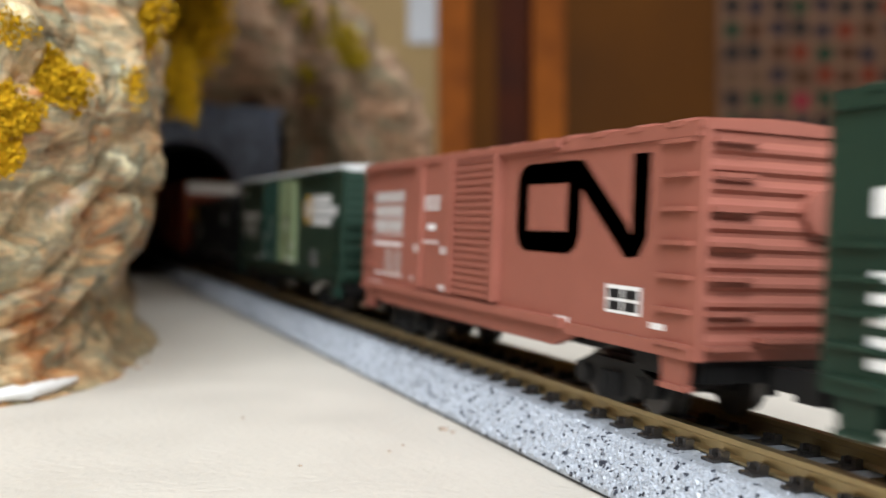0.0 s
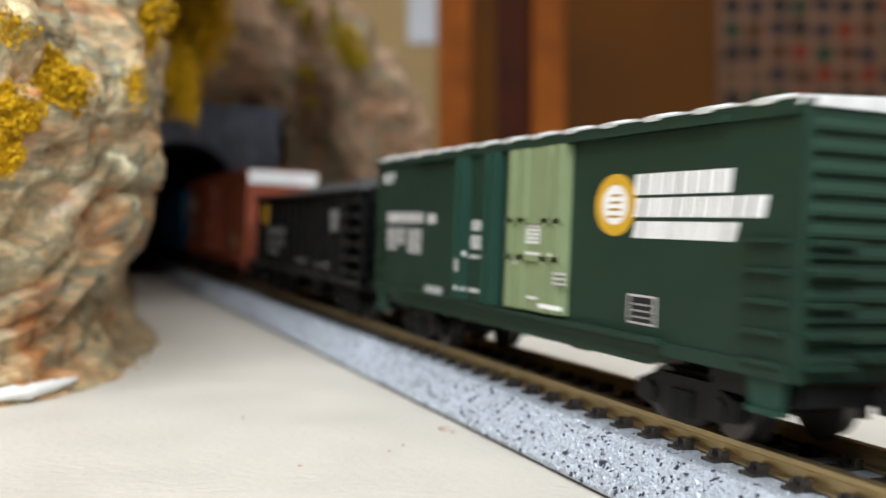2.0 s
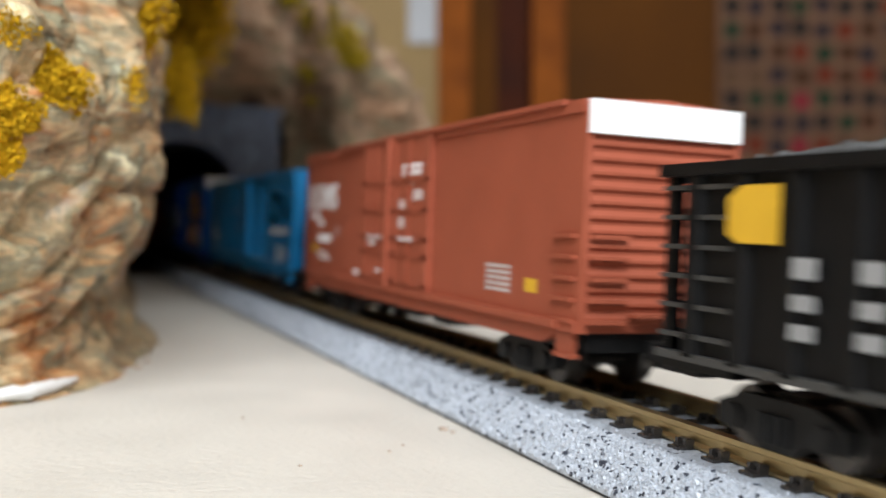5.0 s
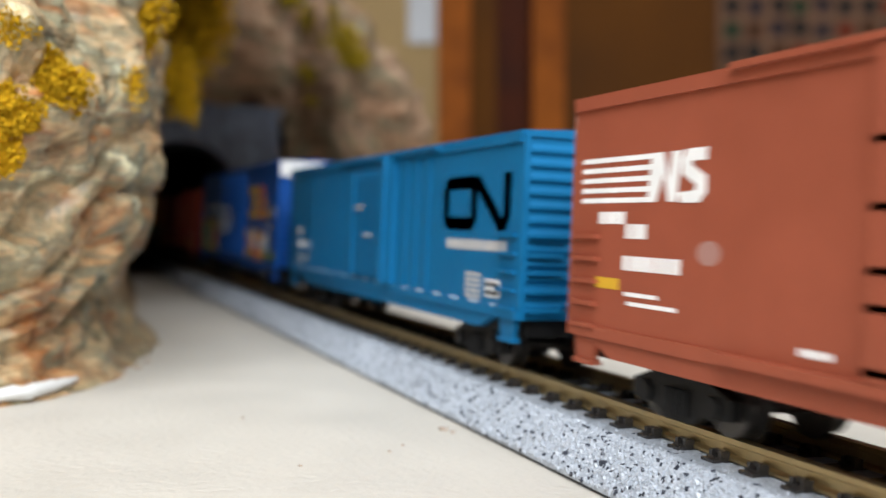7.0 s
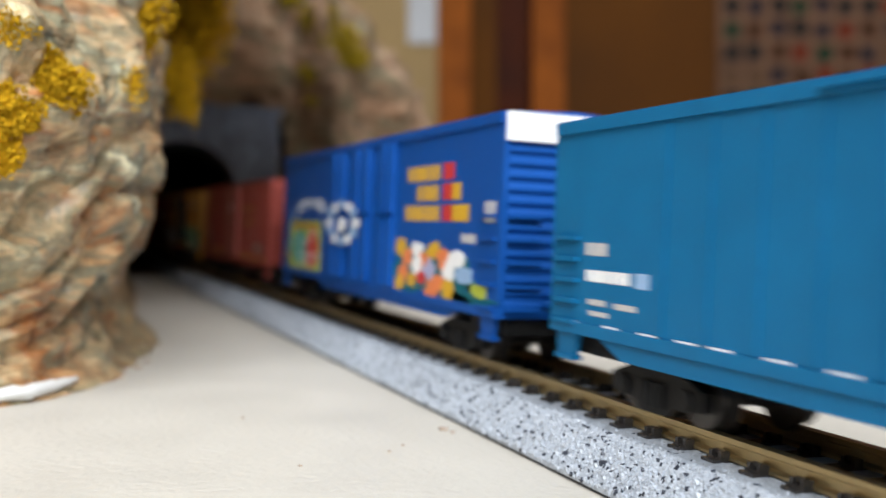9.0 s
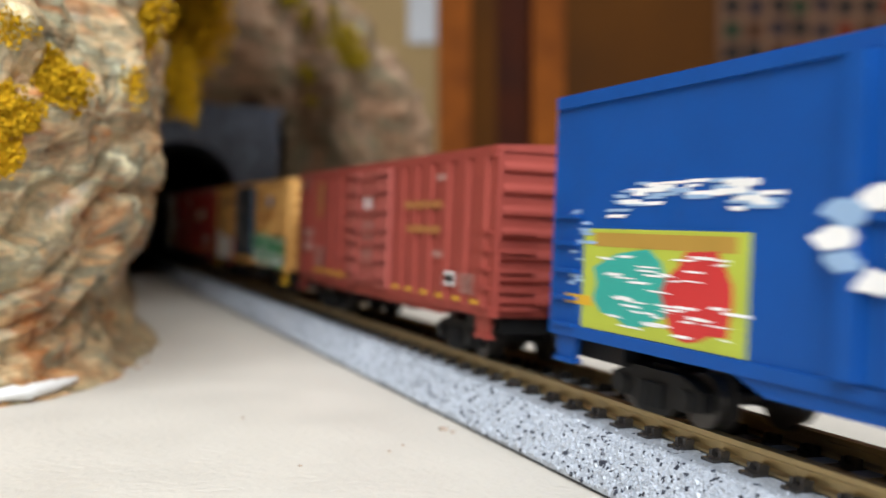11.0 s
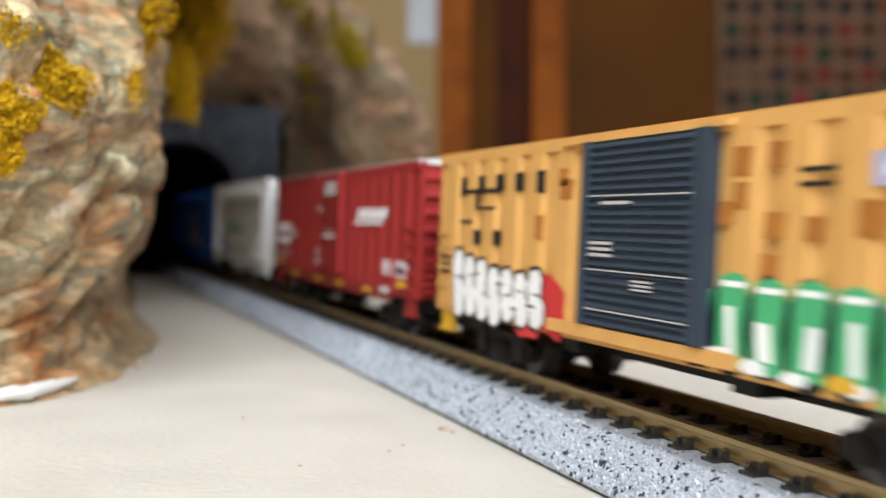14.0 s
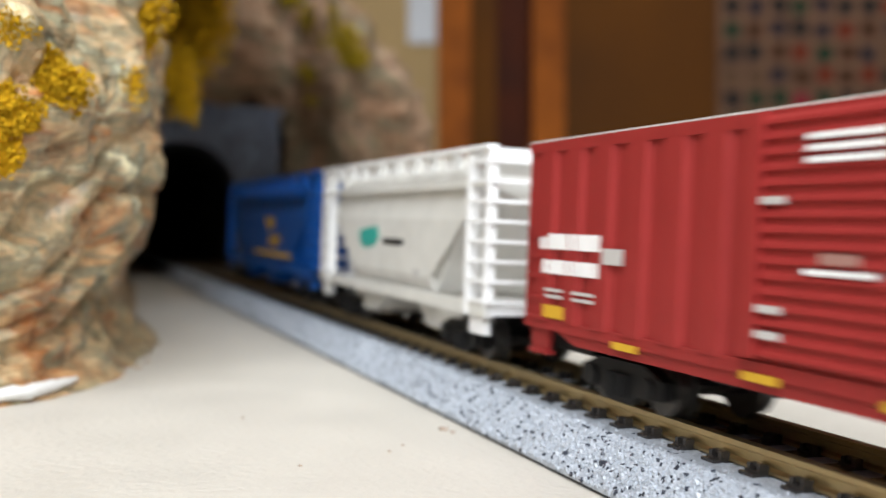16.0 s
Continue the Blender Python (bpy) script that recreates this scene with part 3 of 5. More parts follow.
# ---- rolling stock ----
M_METAL = mat("wheel_metal", (0.08, 0.075, 0.072), 0.4, 0.7, 0.2, 400)
M_TRUCK = mat("truck_plastic", (0.011, 0.0108, 0.011), 0.5, 0, 0.2, 500, 0.2, 3000, spec=0.15)
M_MARK = plastic("white_lettering", (0.84, 0.835, 0.825), 0.5)
MARKS = {"w": M_MARK,
         "f": plastic("faded_pink_print", (0.36, 0.19, 0.16), 0.6),
         "v": plastic("faded_gold_print", (0.34, 0.14, 0.045), 0.6),
         "h": plastic("dim_print", (0.26, 0.26, 0.26), 0.6),
         "g": plastic("faded_white_print", (0.50, 0.48, 0.46), 0.55),
         "y": plastic("yellow_print", (0.62, 0.36, 0.03), 0.5),
         "d": plastic("dull_gold_print", (0.42, 0.25, 0.05), 0.5),
         "r": plastic("red_print", (0.55, 0.04, 0.04), 0.5),
         "t": plastic("teal_print", (0.04, 0.36, 0.30), 0.5),
         "o": plastic("orange_print", (0.75, 0.22, 0.08), 0.5),
         "k": plastic("black_print", (0.015, 0.015, 0.016), 0.5),
         "p": plastic("lilac_print", (0.40, 0.40, 0.58), 0.5),
         "e": plastic("green_print", (0.07, 0.40, 0.17), 0.5),
         "l": plastic("lime_print", (0.42, 0.48, 0.06), 0.5),
         "b": plastic("dark_teal_print", (0.008, 0.12, 0.15), 0.5),
         "c": plastic("pale_blue_print", (0.28, 0.42, 0.62), 0.5),
         "u": plastic("rust_stain", (0.40, 0.15, 0.03), 0.7, 0.2)}


class Side:
    """Draws flat marks on the camera side of a car: u from the rear end forward and v above the rail head, in millimetres."""

    def __init__(self, car, L, W=19.8, lift=0.05):
        self.car, self.L, self.W, self.lift = car, L, W, lift

    def poly(self, pts, key="w", lift=0.0, name="marking", label=""):
        x = -(self.W / 2 + self.lift + lift) / 1000
        bm = B()
        prism(bm, [((self.L / 2 - u) / 1000, v / 1000) for u, v in pts], 0, x, x + 0.0002 + lift / 1000)
        return part(name, bm, MARKS[key], self.car, label)

    def bar(self, u0, v0, u1, v1, key="w", lift=0.0, slant=0.0, name="marking", label=""):
        return self.poly([(u0, v0), (u1, v0), (u1 + slant, v1), (u0 + slant, v1)], key, lift, name, label)

    def words(self, u0, v0, u1, v1, n, key="w", lift=0.0, slant=0.0, seed=1):
        """A line of writing as a row of plain bars."""
        rnd = random.Random(seed)
        x = -(self.W / 2 + self.lift + lift) / 1000
        bm = B()
        n = max(n, round((u1 - u0) / ((v1 - v0) * 0.95)))
        step = (u1 - u0) / n
        for k in range(n):
            a = u0 + step * k
            c = a + step * rnd.uniform(0.72, 0.9)
            prism(bm, [((self.L / 2 - q) / 1000, z / 1000) for q, z in ((a, v0), (c, v0), (c + slant, v1), (a + slant, v1))], 0, x, x + 0.0002 + lift / 1000)
        return part("lettering", bm, MARKS[key], self.car)

    def lines(self, u0, v0, u1, v1, n, key="w", lift=0.0, fill=0.5):
        """A block of thin lines."""
        x = -(self.W / 2 + self.lift + lift) / 1000
        bm = B()
        d = (v1 - v0) / n
        for k in range(n):
            z = v0 + d * k
            prism(bm, [((self.L / 2 - q) / 1000, w / 1000) for q, w in ((u0, z), (u1, z), (u1, z + d * fill), (u0, z + d * fill))], 0, x, x + 0.0002 + lift / 1000)
        return part("lettering", bm, MARKS[key], self.car)

    def blob(self, u, v, ru, rv, key, seed=0, lift=0.0, n=14, rough=0.25, name="graffiti_patch", label=""):
        rnd = random.Random(seed)
        pts = []
        for k in range(n):
            a = 2 * math.pi * k / n
            r = 1 + rnd.uniform(-rough, rough)
            pts.append((u + ru * r * math.cos(a), v + rv * r * math.sin(a)))
        return self.poly(pts, key, lift, name, label)

    def worm(self, u0, v0, u1, v1, wd, key="w"):
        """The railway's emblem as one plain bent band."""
        w, h = u1 - u0, v1 - v0
        x0, x1, x2 = u0 + wd / 2, u0 + 0.49 * w, u1 - wd / 2
        lo, hi = v0 + wd * 0.4, v1 - wd * 0.4
        path = [(x1 + 0.02 * w, hi), (x0 + 1.2, hi), (x0 + 0.35, hi - 0.35), (x0, hi - 1.2), (x0, lo + 1.2), (x0 + 0.35, lo + 0.35), (x0 + 1.2, lo), (x1 - 1.2, lo), (x1 - 0.35, lo + 0.35), (x1, lo + 1.2), (x1, hi - 1.1),
                (x1 + 0.45, hi - 0.1), (x1 + 1.3, hi), (x1 + 2.2, hi - 0.9), (x2 - 3.0, lo + 1.0), (x2 - 2.0, lo), (x2 - 0.7, lo + 0.1), (x2, lo + 1.2), (x2, v1)]
        ob_x = -(self.W / 2 + self.lift + 0.02) / 1000
        bm = B()
        n = len(path)
        left, right = [], []
        for i, q in enumerate(path):
            d0 = Vector(path[i]) - Vector(path[max(i - 1, 0)])
            d1 = Vector(path[min(i + 1, n - 1)]) - Vector(path[i])
            d = (d0.normalized() if d0.length else d1.normalized()) + (d1.normalized() if d1.length else d0.normalized())
            d.normalize()
            nr = Vector((-d.y, d.x))
            steep = abs(d.x)
            k = (wd / 2) * (1 - 0.2 * steep)
            left.append(Vector(q) + nr * k)
            right.append(Vector(q) - nr * k)

        def at(q):
            return bm.verts.new((ob_x, (self.L / 2 - q.x) / 1000, q.y / 1000))
        lv, rv = [at(q) for q in left], [at(q) for q in right]
        for i in range(n - 1):
            bm.faces.new((lv[i], lv[i + 1], rv[i + 1], rv[i]))
        bmesh.ops.solidify(bm, geom=bm.faces[:], thickness=0.0001)
        return part("emblem", bm, MARKS[key], self.car, "white bent-band emblem")


def truck(car, y, name="truck"):
    t = new(name)
    t.parent = car
    t.location = (0, y, 0)
    WB, R = 0.0105, 0.0026
    for sx in (-1, 1):
        bm = B()
        x0, x1 = (-0.0075, -0.0062) if sx < 0 else (0.0062, 0.0075)
        prism(bm, [(-0.0075, 0.0018), (-0.0036, 0.0016), (-0.0022, 0.0006), (0.0022, 0.0006), (0.0036, 0.0016), (0.0075, 0.0018), (0.0075, 0.0036), (0.0042, 0.0048), (-0.0042, 0.0048), (-0.0075, 0.0036)], 0, x0, x1)
        part("sideframe", bm, M_TRUCK, t, bevel=0.0002)
        xo = x0 if sx < 0 else x1
        for yy in (-WB / 2, WB / 2):
            bm = B()
            cyl(bm, (xo + sx * 0.0004, yy, R), (xo - sx * 0.0002, yy, R), 0.0011, 10)
            part("bearing_cap", bm, M_TRUCK, t)
        for yy in (-0.0012, 0, 0.0012):
            bm = B()
            cyl(bm, (xo + sx * 0.0002, yy, 0.0012), (xo + sx * 0.0002, yy, 0.0036), 0.00045, 8)
            part("spring", bm, M_TRUCK, t)
    bm = B()
    box(bm, -0.0062, 0.0062, -0.002, 0.002, 0.0026, 0.0052)
    part("bolster", bm, M_TRUCK, t)
    for yy in (-WB / 2, WB / 2):
        bm = B()
        cyl(bm, (-0.0062, yy, R), (0.0062, yy, R), 0.0006, 8)
        for sx in (-1, 1):
            cyl(bm, (sx * 0.0041, yy, R), (sx * 0.0058, yy, R), R, 24)
            cyl(bm, (sx * 0.0037, yy, R), (sx * 0.0041, yy, R), R + 0.0005, 24)
        part("wheelset", bm, M_METAL, t, "dull metal wheels on an axle")
    return t


def coupler(car, y, s):
    bm = B()
    box(bm, -0.0012, 0.0012, min(y, y + s * 0.0045), max(y, y + s * 0.0045), 0.0042, 0.0062)
    box(bm, -0.0022, 0.0018, min(y + s * 0.0042, y + s * 0.0072), max(y + s * 0.0042, y + s * 0.0072), 0.0038, 0.0066)
    part("coupler", bm, M_TRUCK, car, bevel=0.0002)


def bit(name, me, parent, loc=(0, 0, 0)):
    """One more object on a shared mesh."""
    ob = new(name, me)
    ob.parent = parent
    ob.location = loc
    return ob


def boxcar(name, label, L, top, bottom, paint, roof, W=0.0198, ribs=(), rib_w=0.0022, end_ridges=11, roof_ribs=12, sill=None, white_end=None, ladder_top=0.5, ladder_n=5, step=None, ridge_h=0.36, deep=0.0004):
    """A box car: origin on the rail head at mid length; top and bottom above the rail head."""
    car = tagged(new(name), label, "boxcar", group="train of freight cars")
    h = W / 2
    body_top = top - 0.0009
    bm = B()
    box(bm, -h, h, -L / 2, L / 2, bottom, body_top)
    part("body", bm, paint, car, bevel=0.0002)
    bm = B()
    prism(bm, [(-h - 0.0003, body_top - 0.0005), (h + 0.0003, body_top - 0.0005), (h + 0.0003, body_top + 0.0002), (0, top - 0.0001), (-h - 0.0003, body_top + 0.0002)], 1, -L / 2 - 0.0003, L / 2 + 0.0003)
    part("roof", bm, roof, car, bevel=0.00012)
    bm = B()
    prism(bm, [(-h - 0.0005, body_top - 0.0002), (-h - 0.0005, body_top + 0.0003), (-h + 0.001, body_top + 0.0007), (0, top + 0.0003), (h - 0.001, body_top + 0.0007), (h + 0.0005, body_top + 0.0003), (h + 0.0005, body_top - 0.0002), (0, top - 0.0003)], 1, -0.0012, 0.0012)
    me = mesh_of("roof_rib", bm, roof)
    for k in range(roof_ribs):
        bit("roof_rib", me, car, (0, -L / 2 + L * (k + 0.5) / roof_ribs, 0))
    # corrugated ends
    z0, z1 = bottom + 0.0008, body_top - (0.0036 if white_end else 0.0012)
    d = (z1 - z0) / end_ridges
    for s in (-1, 1):
        bm = B()
        prism(bm, [(0, -d * ridge_h), (s * deep, -d * ridge_h * 0.4), (s * deep, d * ridge_h * 0.2), (0, d * ridge_h * 1.2)], 0, -h + 0.0009, h - 0.0009)
        me = mesh_of("end_corrugation", bm, paint)
        for k in range(end_ridges):
            bit("end_corrugation", me, car, (0, s * L / 2, z0 + d * (k + 0.5)))
        bm = B()
        a, b = sorted((s * L / 2, s * (L / 2 + 0.0005)))
        box(bm, -0.0004, 0.0004, a, b, bottom, body_top)
        me = mesh_of("corner_post", bm, paint)
        for sx in (-1, 1):
            bit("corner_post", me, car, (sx * (h - 0.0004), 0, 0))
        if white_end:
            bm = B()
            box(bm, -h + 0.0002, h - 0.0002, *sorted((s * L / 2, s * (L / 2 + 0.0009))), body_top - 0.0034, body_top + 0.0002)
            part("end_band", bm, white_end, car, "white painted band across the top of the end", bevel=0.0002)
    # pressed side posts
    if ribs:
        w = rib_w
        for sx in (-1, 1):
            bm = B()
            prism(bm, [(0, -w * 0.75), (sx * 0.0005, -w * 0.5), (sx * 0.0005, w * 0.5), (0, w * 0.75)], 2, bottom + 0.0010, body_top - 0.0012)
            me = mesh_of("side_post", bm, paint)
            for u in ribs:
                bit("side_post", me, car, (sx * h, L / 2 - u / 1000, 0))
    bm = B()
    box(bm, -0.0002, 0.0002, -L / 2, L / 2, -0.0006, 0.0006)
    me = mesh_of("side_rail", bm, paint)
    for sx in (-1, 1):
        bit("side_rail", me, car, (sx * (h + 0.0002), 0, body_top - 0.0006))
        bit("side_rail", me, car, (sx * (h + 0.0001), 0, bottom + 0.0006))
    if sill:
        d, a0, a1 = sill
        bm = B()
        y0, y1 = L / 2 - a0 / 1000, L / 2 - a1 / 1000
        prism(bm, [(y0, bottom + 0.0002), (y0 - 0.005, bottom - d), (y1 + 0.005, bottom - d), (y1, bottom + 0.0002)], 0, -0.0005, 0.0005)
        me = mesh_of("side_sill", bm, paint)
        for sx in (-1, 1):
            bit("side_sill", me, car, (sx * (h - 0.0006), 0, 0))
    bm = B()
    box(bm, -0.0022, 0.0022, -L / 2 + 0.002, L / 2 - 0.002, bottom - 0.0024, bottom)
    part("centre_beam", bm, M_TRUCK, car)
    bm = B()
    box(bm, -0.0078, 0.0078, -0.0018, 0.0018, bottom - 0.0018, bottom)
    me = mesh_of("cross_bearer", bm, M_TRUCK)
    for k in (-0.5, 0.5):
        bit("cross_bearer", me, car, (0, k * 0.3 * L, 0))
    bm = B()
    box(bm, -0.0080, 0.0080, -0.0055, 0.0055, bottom - 0.0022, bottom)
    me = mesh_of("end_underframe", bm, M_TRUCK)
    for k in (-1, 1):
        bit("end_underframe", me, car, (0, k * (L / 2 - 0.0064), 0))
    bm = B()
    cyl(bm, (0.005, -0.006, bottom - 0.0016), (0.005, 0.004, bottom - 0.0016), 0.0014, 12)
    part("air_tank", bm, M_TRUCK, car)
    # ladders and stirrup steps
    v1 = bottom + (body_top - bottom) * ladder_top
    wd = 0.0048
    for sx in (-1, 1):
        bm = B()
        x0, x1 = sorted((0, sx * 0.0006))
        box(bm, x0, x1, -wd / 2, wd / 2, -0.0002, 0.0002)
        me = mesh_of("grab_iron", bm, paint)
        bm = B()
        prism(bm, [(-0.0022, bottom + 0.0004), (0.0022, bottom + 0.0004), (0.0017, bottom - 0.0027), (-0.0017, bottom - 0.0027)], 0, -0.0003, 0.0003)
        box(bm, -0.0006, 0.0006, -0.0019, 0.0019, bottom - 0.0029, bottom - 0.0024)
        ms = mesh_of("stirrup_step", bm, step or paint)
        for s in (-1, 1):
            for k in range(ladder_n):
                bit("grab_iron", me, car, (sx * h, s * (L / 2 - 0.003), bottom + 0.0012 + (v1 - bottom - 0.0012) * k / (ladder_n - 1)))
            bit("stirrup_step", ms, car, (sx * (h - 0.0005), s * (L / 2 - 0.003), 0))
    for s in (-1, 1):
        bm = B()
        a, b = sorted((s * (L / 2 + 0.0005), s * (L / 2 + 0.0011)))
        box(bm, -h + 0.0008, -h + 0.0055, a, b, -0.0002, 0.0002)
        me = mesh_of("grab_iron", bm, paint)
        for k in range(ladder_n):
            bit("grab_iron", me, car, (0, 0, bottom + 0.0012 + (v1 - bottom - 0.0012) * k / (ladder_n - 1)))
        bm = B()
        a, b = sorted((s * (L / 2 + 0.0004), s * (L / 2 + 0.0022)))
        box(bm, -0.004, 0.007, a, b, bottom + 0.0018, bottom + 0.0022)
        part("brake_platform", bm, paint, car)
        bm = B()
        cyl(bm, (0.003, s * (L / 2 + 0.0004), bottom + 0.62 * (top - bottom)), (0.003, s * (L / 2 + 0.0014), bottom + 0.62 * (top - bottom)), 0.0021, 16)
        part("brake_wheel", bm, paint, car)
        coupler(car, s * L / 2, s)
        truck(car, s * (L / 2 - 0.0165))
    return car


def door(car, L, paint, u0, u1, v0, v1, frames=(), louvres=0, stiles=(), lift=0.0006, W=0.0198, name="door", label="", rise=0.0006):
    """A sliding door on both sides; u and v in millimetres, stiles as spans of the width, frames as heights."""
    h = W / 2
    L, u0, u1, v0, v1 = L / 1000, u0 / 1000, u1 / 1000, v0 / 1000, v1 / 1000
    y0, y1 = L / 2 - u1, L / 2 - u0
    for sx in (-1, 1):
        bm = B()
        a, b = sorted((sx * h, sx * (h + lift)))
        box(bm, a, b, y0, y1, v0, v1)
        ob = part(name, bm, paint, car, label, bevel=0.0001)
        o, p = sorted((sx * (h + lift), sx * (h + lift + rise)))
        for st in stiles:
            bm = B()
            box(bm, o, p, L / 2 - u0 - (u1 - u0) * st[1], L / 2 - u0 - (u1 - u0) * st[0], v0, v1)
            part("stile", bm, paint, ob, bevel=0.0001)
        if frames:
            bm = B()
            box(bm, o, p, y0, y1, -0.0003, 0.0003)
            me = mesh_of("crossbar", bm, paint)
            for fr in frames:
                bit("crossbar", me, ob, (0, 0, v0 + (v1 - v0) * fr))
        if louvres:
            d = (v1 - v0) / louvres
            x = sx * (h + lift)
            bm = B()
            prism(bm, [(x, -d * 0.40), (x + sx * 0.00035, -d * 0.3), (x + sx * 0.0003, -d * 0.05), (x, d * 0.3)], 1, y0 + 0.0006, y1 - 0.0006)
            me = mesh_of("louvre", bm, paint)
            for k in range(louvres):
                bit("louvre", me, ob, (0, 0, v0 + d * (k + 0.5)))
    return ob


def track_rail(car, L, paint, u0, u1, v, W=0.0198, hgt=0.5):
    """The rail along which a door slides."""
    for sx in (-1, 1):
        bm = B()
        a, b = sorted((sx * W / 2, sx * (W / 2 + 0.0010)))
        box(bm, a, b, L / 2000 - u1 / 1000, L / 2000 - u0 / 1000, v / 1000 - hgt / 2000, v / 1000 + hgt / 2000)
        part("door_track", bm, paint, car, bevel=0.0001)


CARS = []


def put(car, rear, front):
    """rear and front: where the ends stand along the track at the start."""
    CARS.append((car, (rear + front) / 2))


P_CN = plastic("oxide_brown", (0.30, 0.105, 0.075))
P_GREEN = plastic("dark_green", (0.014, 0.034, 0.022))
P_BLACK = mat("hopper_black", (0.0042, 0.0041, 0.0044), 0.5, 0, 0.2, 260, 0.12, 5000, spec=0.15)
P_NS = plastic("oxide_red", (0.30, 0.075, 0.04))
P_BLUE = plastic("bright_blue", (0.004, 0.125, 0.285))
P_DBLUE = plastic("deep_blue", (0.004, 0.068, 0.30))
P_R7 = plastic("faded_red", (0.275, 0.053, 0.040))
P_R7D = plastic("sun_bleached_red", (0.32, 0.080, 0.064))
P_YEL = plastic("box_yellow", (0.64, 0.345, 0.105))
P_BN = plastic("mineral_red", (0.285, 0.026, 0.024))
P_GREY = plastic("hopper_grey", (0.64, 0.625, 0.58))
P_HB = plastic("hopper_blue", (0.006, 0.08, 0.33))
MARKS["n"] = P_R7
GAL = mat("galvanised_roof", (0.70, 0.70, 0.68), 0.4, 0.2, 0.1, 300)
P_TEAL = plastic("teal_green", (0.016, 0.050, 0.036))
P_LIME = plastic("light_green", (0.215, 0.265, 0.14))
P_DOORBLUE = plastic("slate_door", (0.035, 0.05, 0.07))
M_COAL = mat("coal_load", (0.043, 0.043, 0.043), 0.5, 0, 0.6, 900, 0.8, 2500)
M_SILL = mat("grey_sill", (0.03, 0.03, 0.029), 0.5, 0, 0.3, 300)


def lead_car():
    L = 96.6
    car = boxcar("boxcar", "dark green boxcar with white lettering at the train head", L / 1000, 0.0292, 0.0068, P_GREEN, P_GREEN)
    s = Side(car, L)
    s.words(4, 19.5, 20, 21.5, 6)
    s.lines(4, 9, 14, 16.5, 5)
    s.lines(20, 9, 30, 16.5, 5)
    door(car, L, P_TEAL, 38, 52, 8, 27.5, (0.25, 0.5, 0.75), 0, ((0, 0.2), (0.8, 1)))
    put(car, 0.0556, 0.0556 - L / 1000)


def brown_car():
    L = 94.3
    car = boxcar("boxcar", "oxide brown boxcar with a white bent-band emblem and louvred door", L / 1000, 0.0286, 0.0068, P_CN, P_CN, sill=(0.0016, 4, 74), roof_ribs=14, ladder_top=0.93, ladder_n=7)
    s = Side(car, L)
    s.words(5.2, 21.6, 19.6, 23.3, 8, "g")
    s.words(5.2, 19.4, 19.2, 21.0, 8, "g")
    s.words(5.2, 16.9, 19.0, 18.7, 8, "g")
    s.bar(5.2, 19.05, 19.2, 19.2)
    s.bar(5.2, 16.3, 19.2, 16.5)
    s.words(5.2, 14.6, 18.8, 15.1, 10)
    s.lines(10.8, 10.4, 14.4, 14.2, 6, "g", fill=0.4)
    s.lines(15.6, 10.4, 18.8, 14.2, 5, "g", fill=0.4)
    s.bar(5.9, 9.8, 19.2, 10.05)
    s.words(3.5, 8.0, 9.5, 8.5, 4)
    s.words(23.5, 9.6, 26.0, 10.2, 3)
    door(car, L, P_CN, 27.2, 40.0, 8.8, 27.0, (), 0, ((0, 0.2), (0.78, 1)))
    door(car, L, P_CN, 40.2, 55.0, 8.8, 27.2, (), 19, ((0, 0.06), (0.93, 1)))
    d = Side(car, L, lift=0.72)
    for k in range(3):
        d.bar(29.0 + 0.5 * k, 21.8 - 0.75 * k, 37.0 - 0.5 * k, 22.15 - 0.75 * k)
    d.bar(28.8, 15.5, 36.6, 15.75)
    d.words(31.5, 17.4, 34.5, 18.2, 3)
    d2 = Side(car, L, lift=1.3)
    d2.lines(26.9 + 0.6, 14.2, 29.2, 15.2, 2)
    d2.lines(38.0, 14.2, 40.0, 15.2, 3)
    d2.lines(37.8, 9.2, 40.0, 9.9, 2)
    track_rail(car, L, P_CN, 1.4, 70.0, 27.4, hgt=0.9)
    track_rail(car, L, P_CN, 4.0, 72.0, 7.9, hgt=1.0)
    s.worm(59.0, 15.4, 86.8, 25.5, 3.0)
    s.bar(79.8, 9.9, 85.9, 12.7)
    for u in (80.2, 83.1):
        for v in (10.2, 11.4):
            s.bar(u, v, u + 2.4, v + 0.9, "k", 0.03)
    s.words(81.3, 7.4, 88.0, 8.0, 5)
    s.words(69.6, 8.0, 72.5, 8.6, 3)
    s.words(87.6, 9.0, 90.0, 9.6, 3)
    put(car, 0.1655, 0.0712)


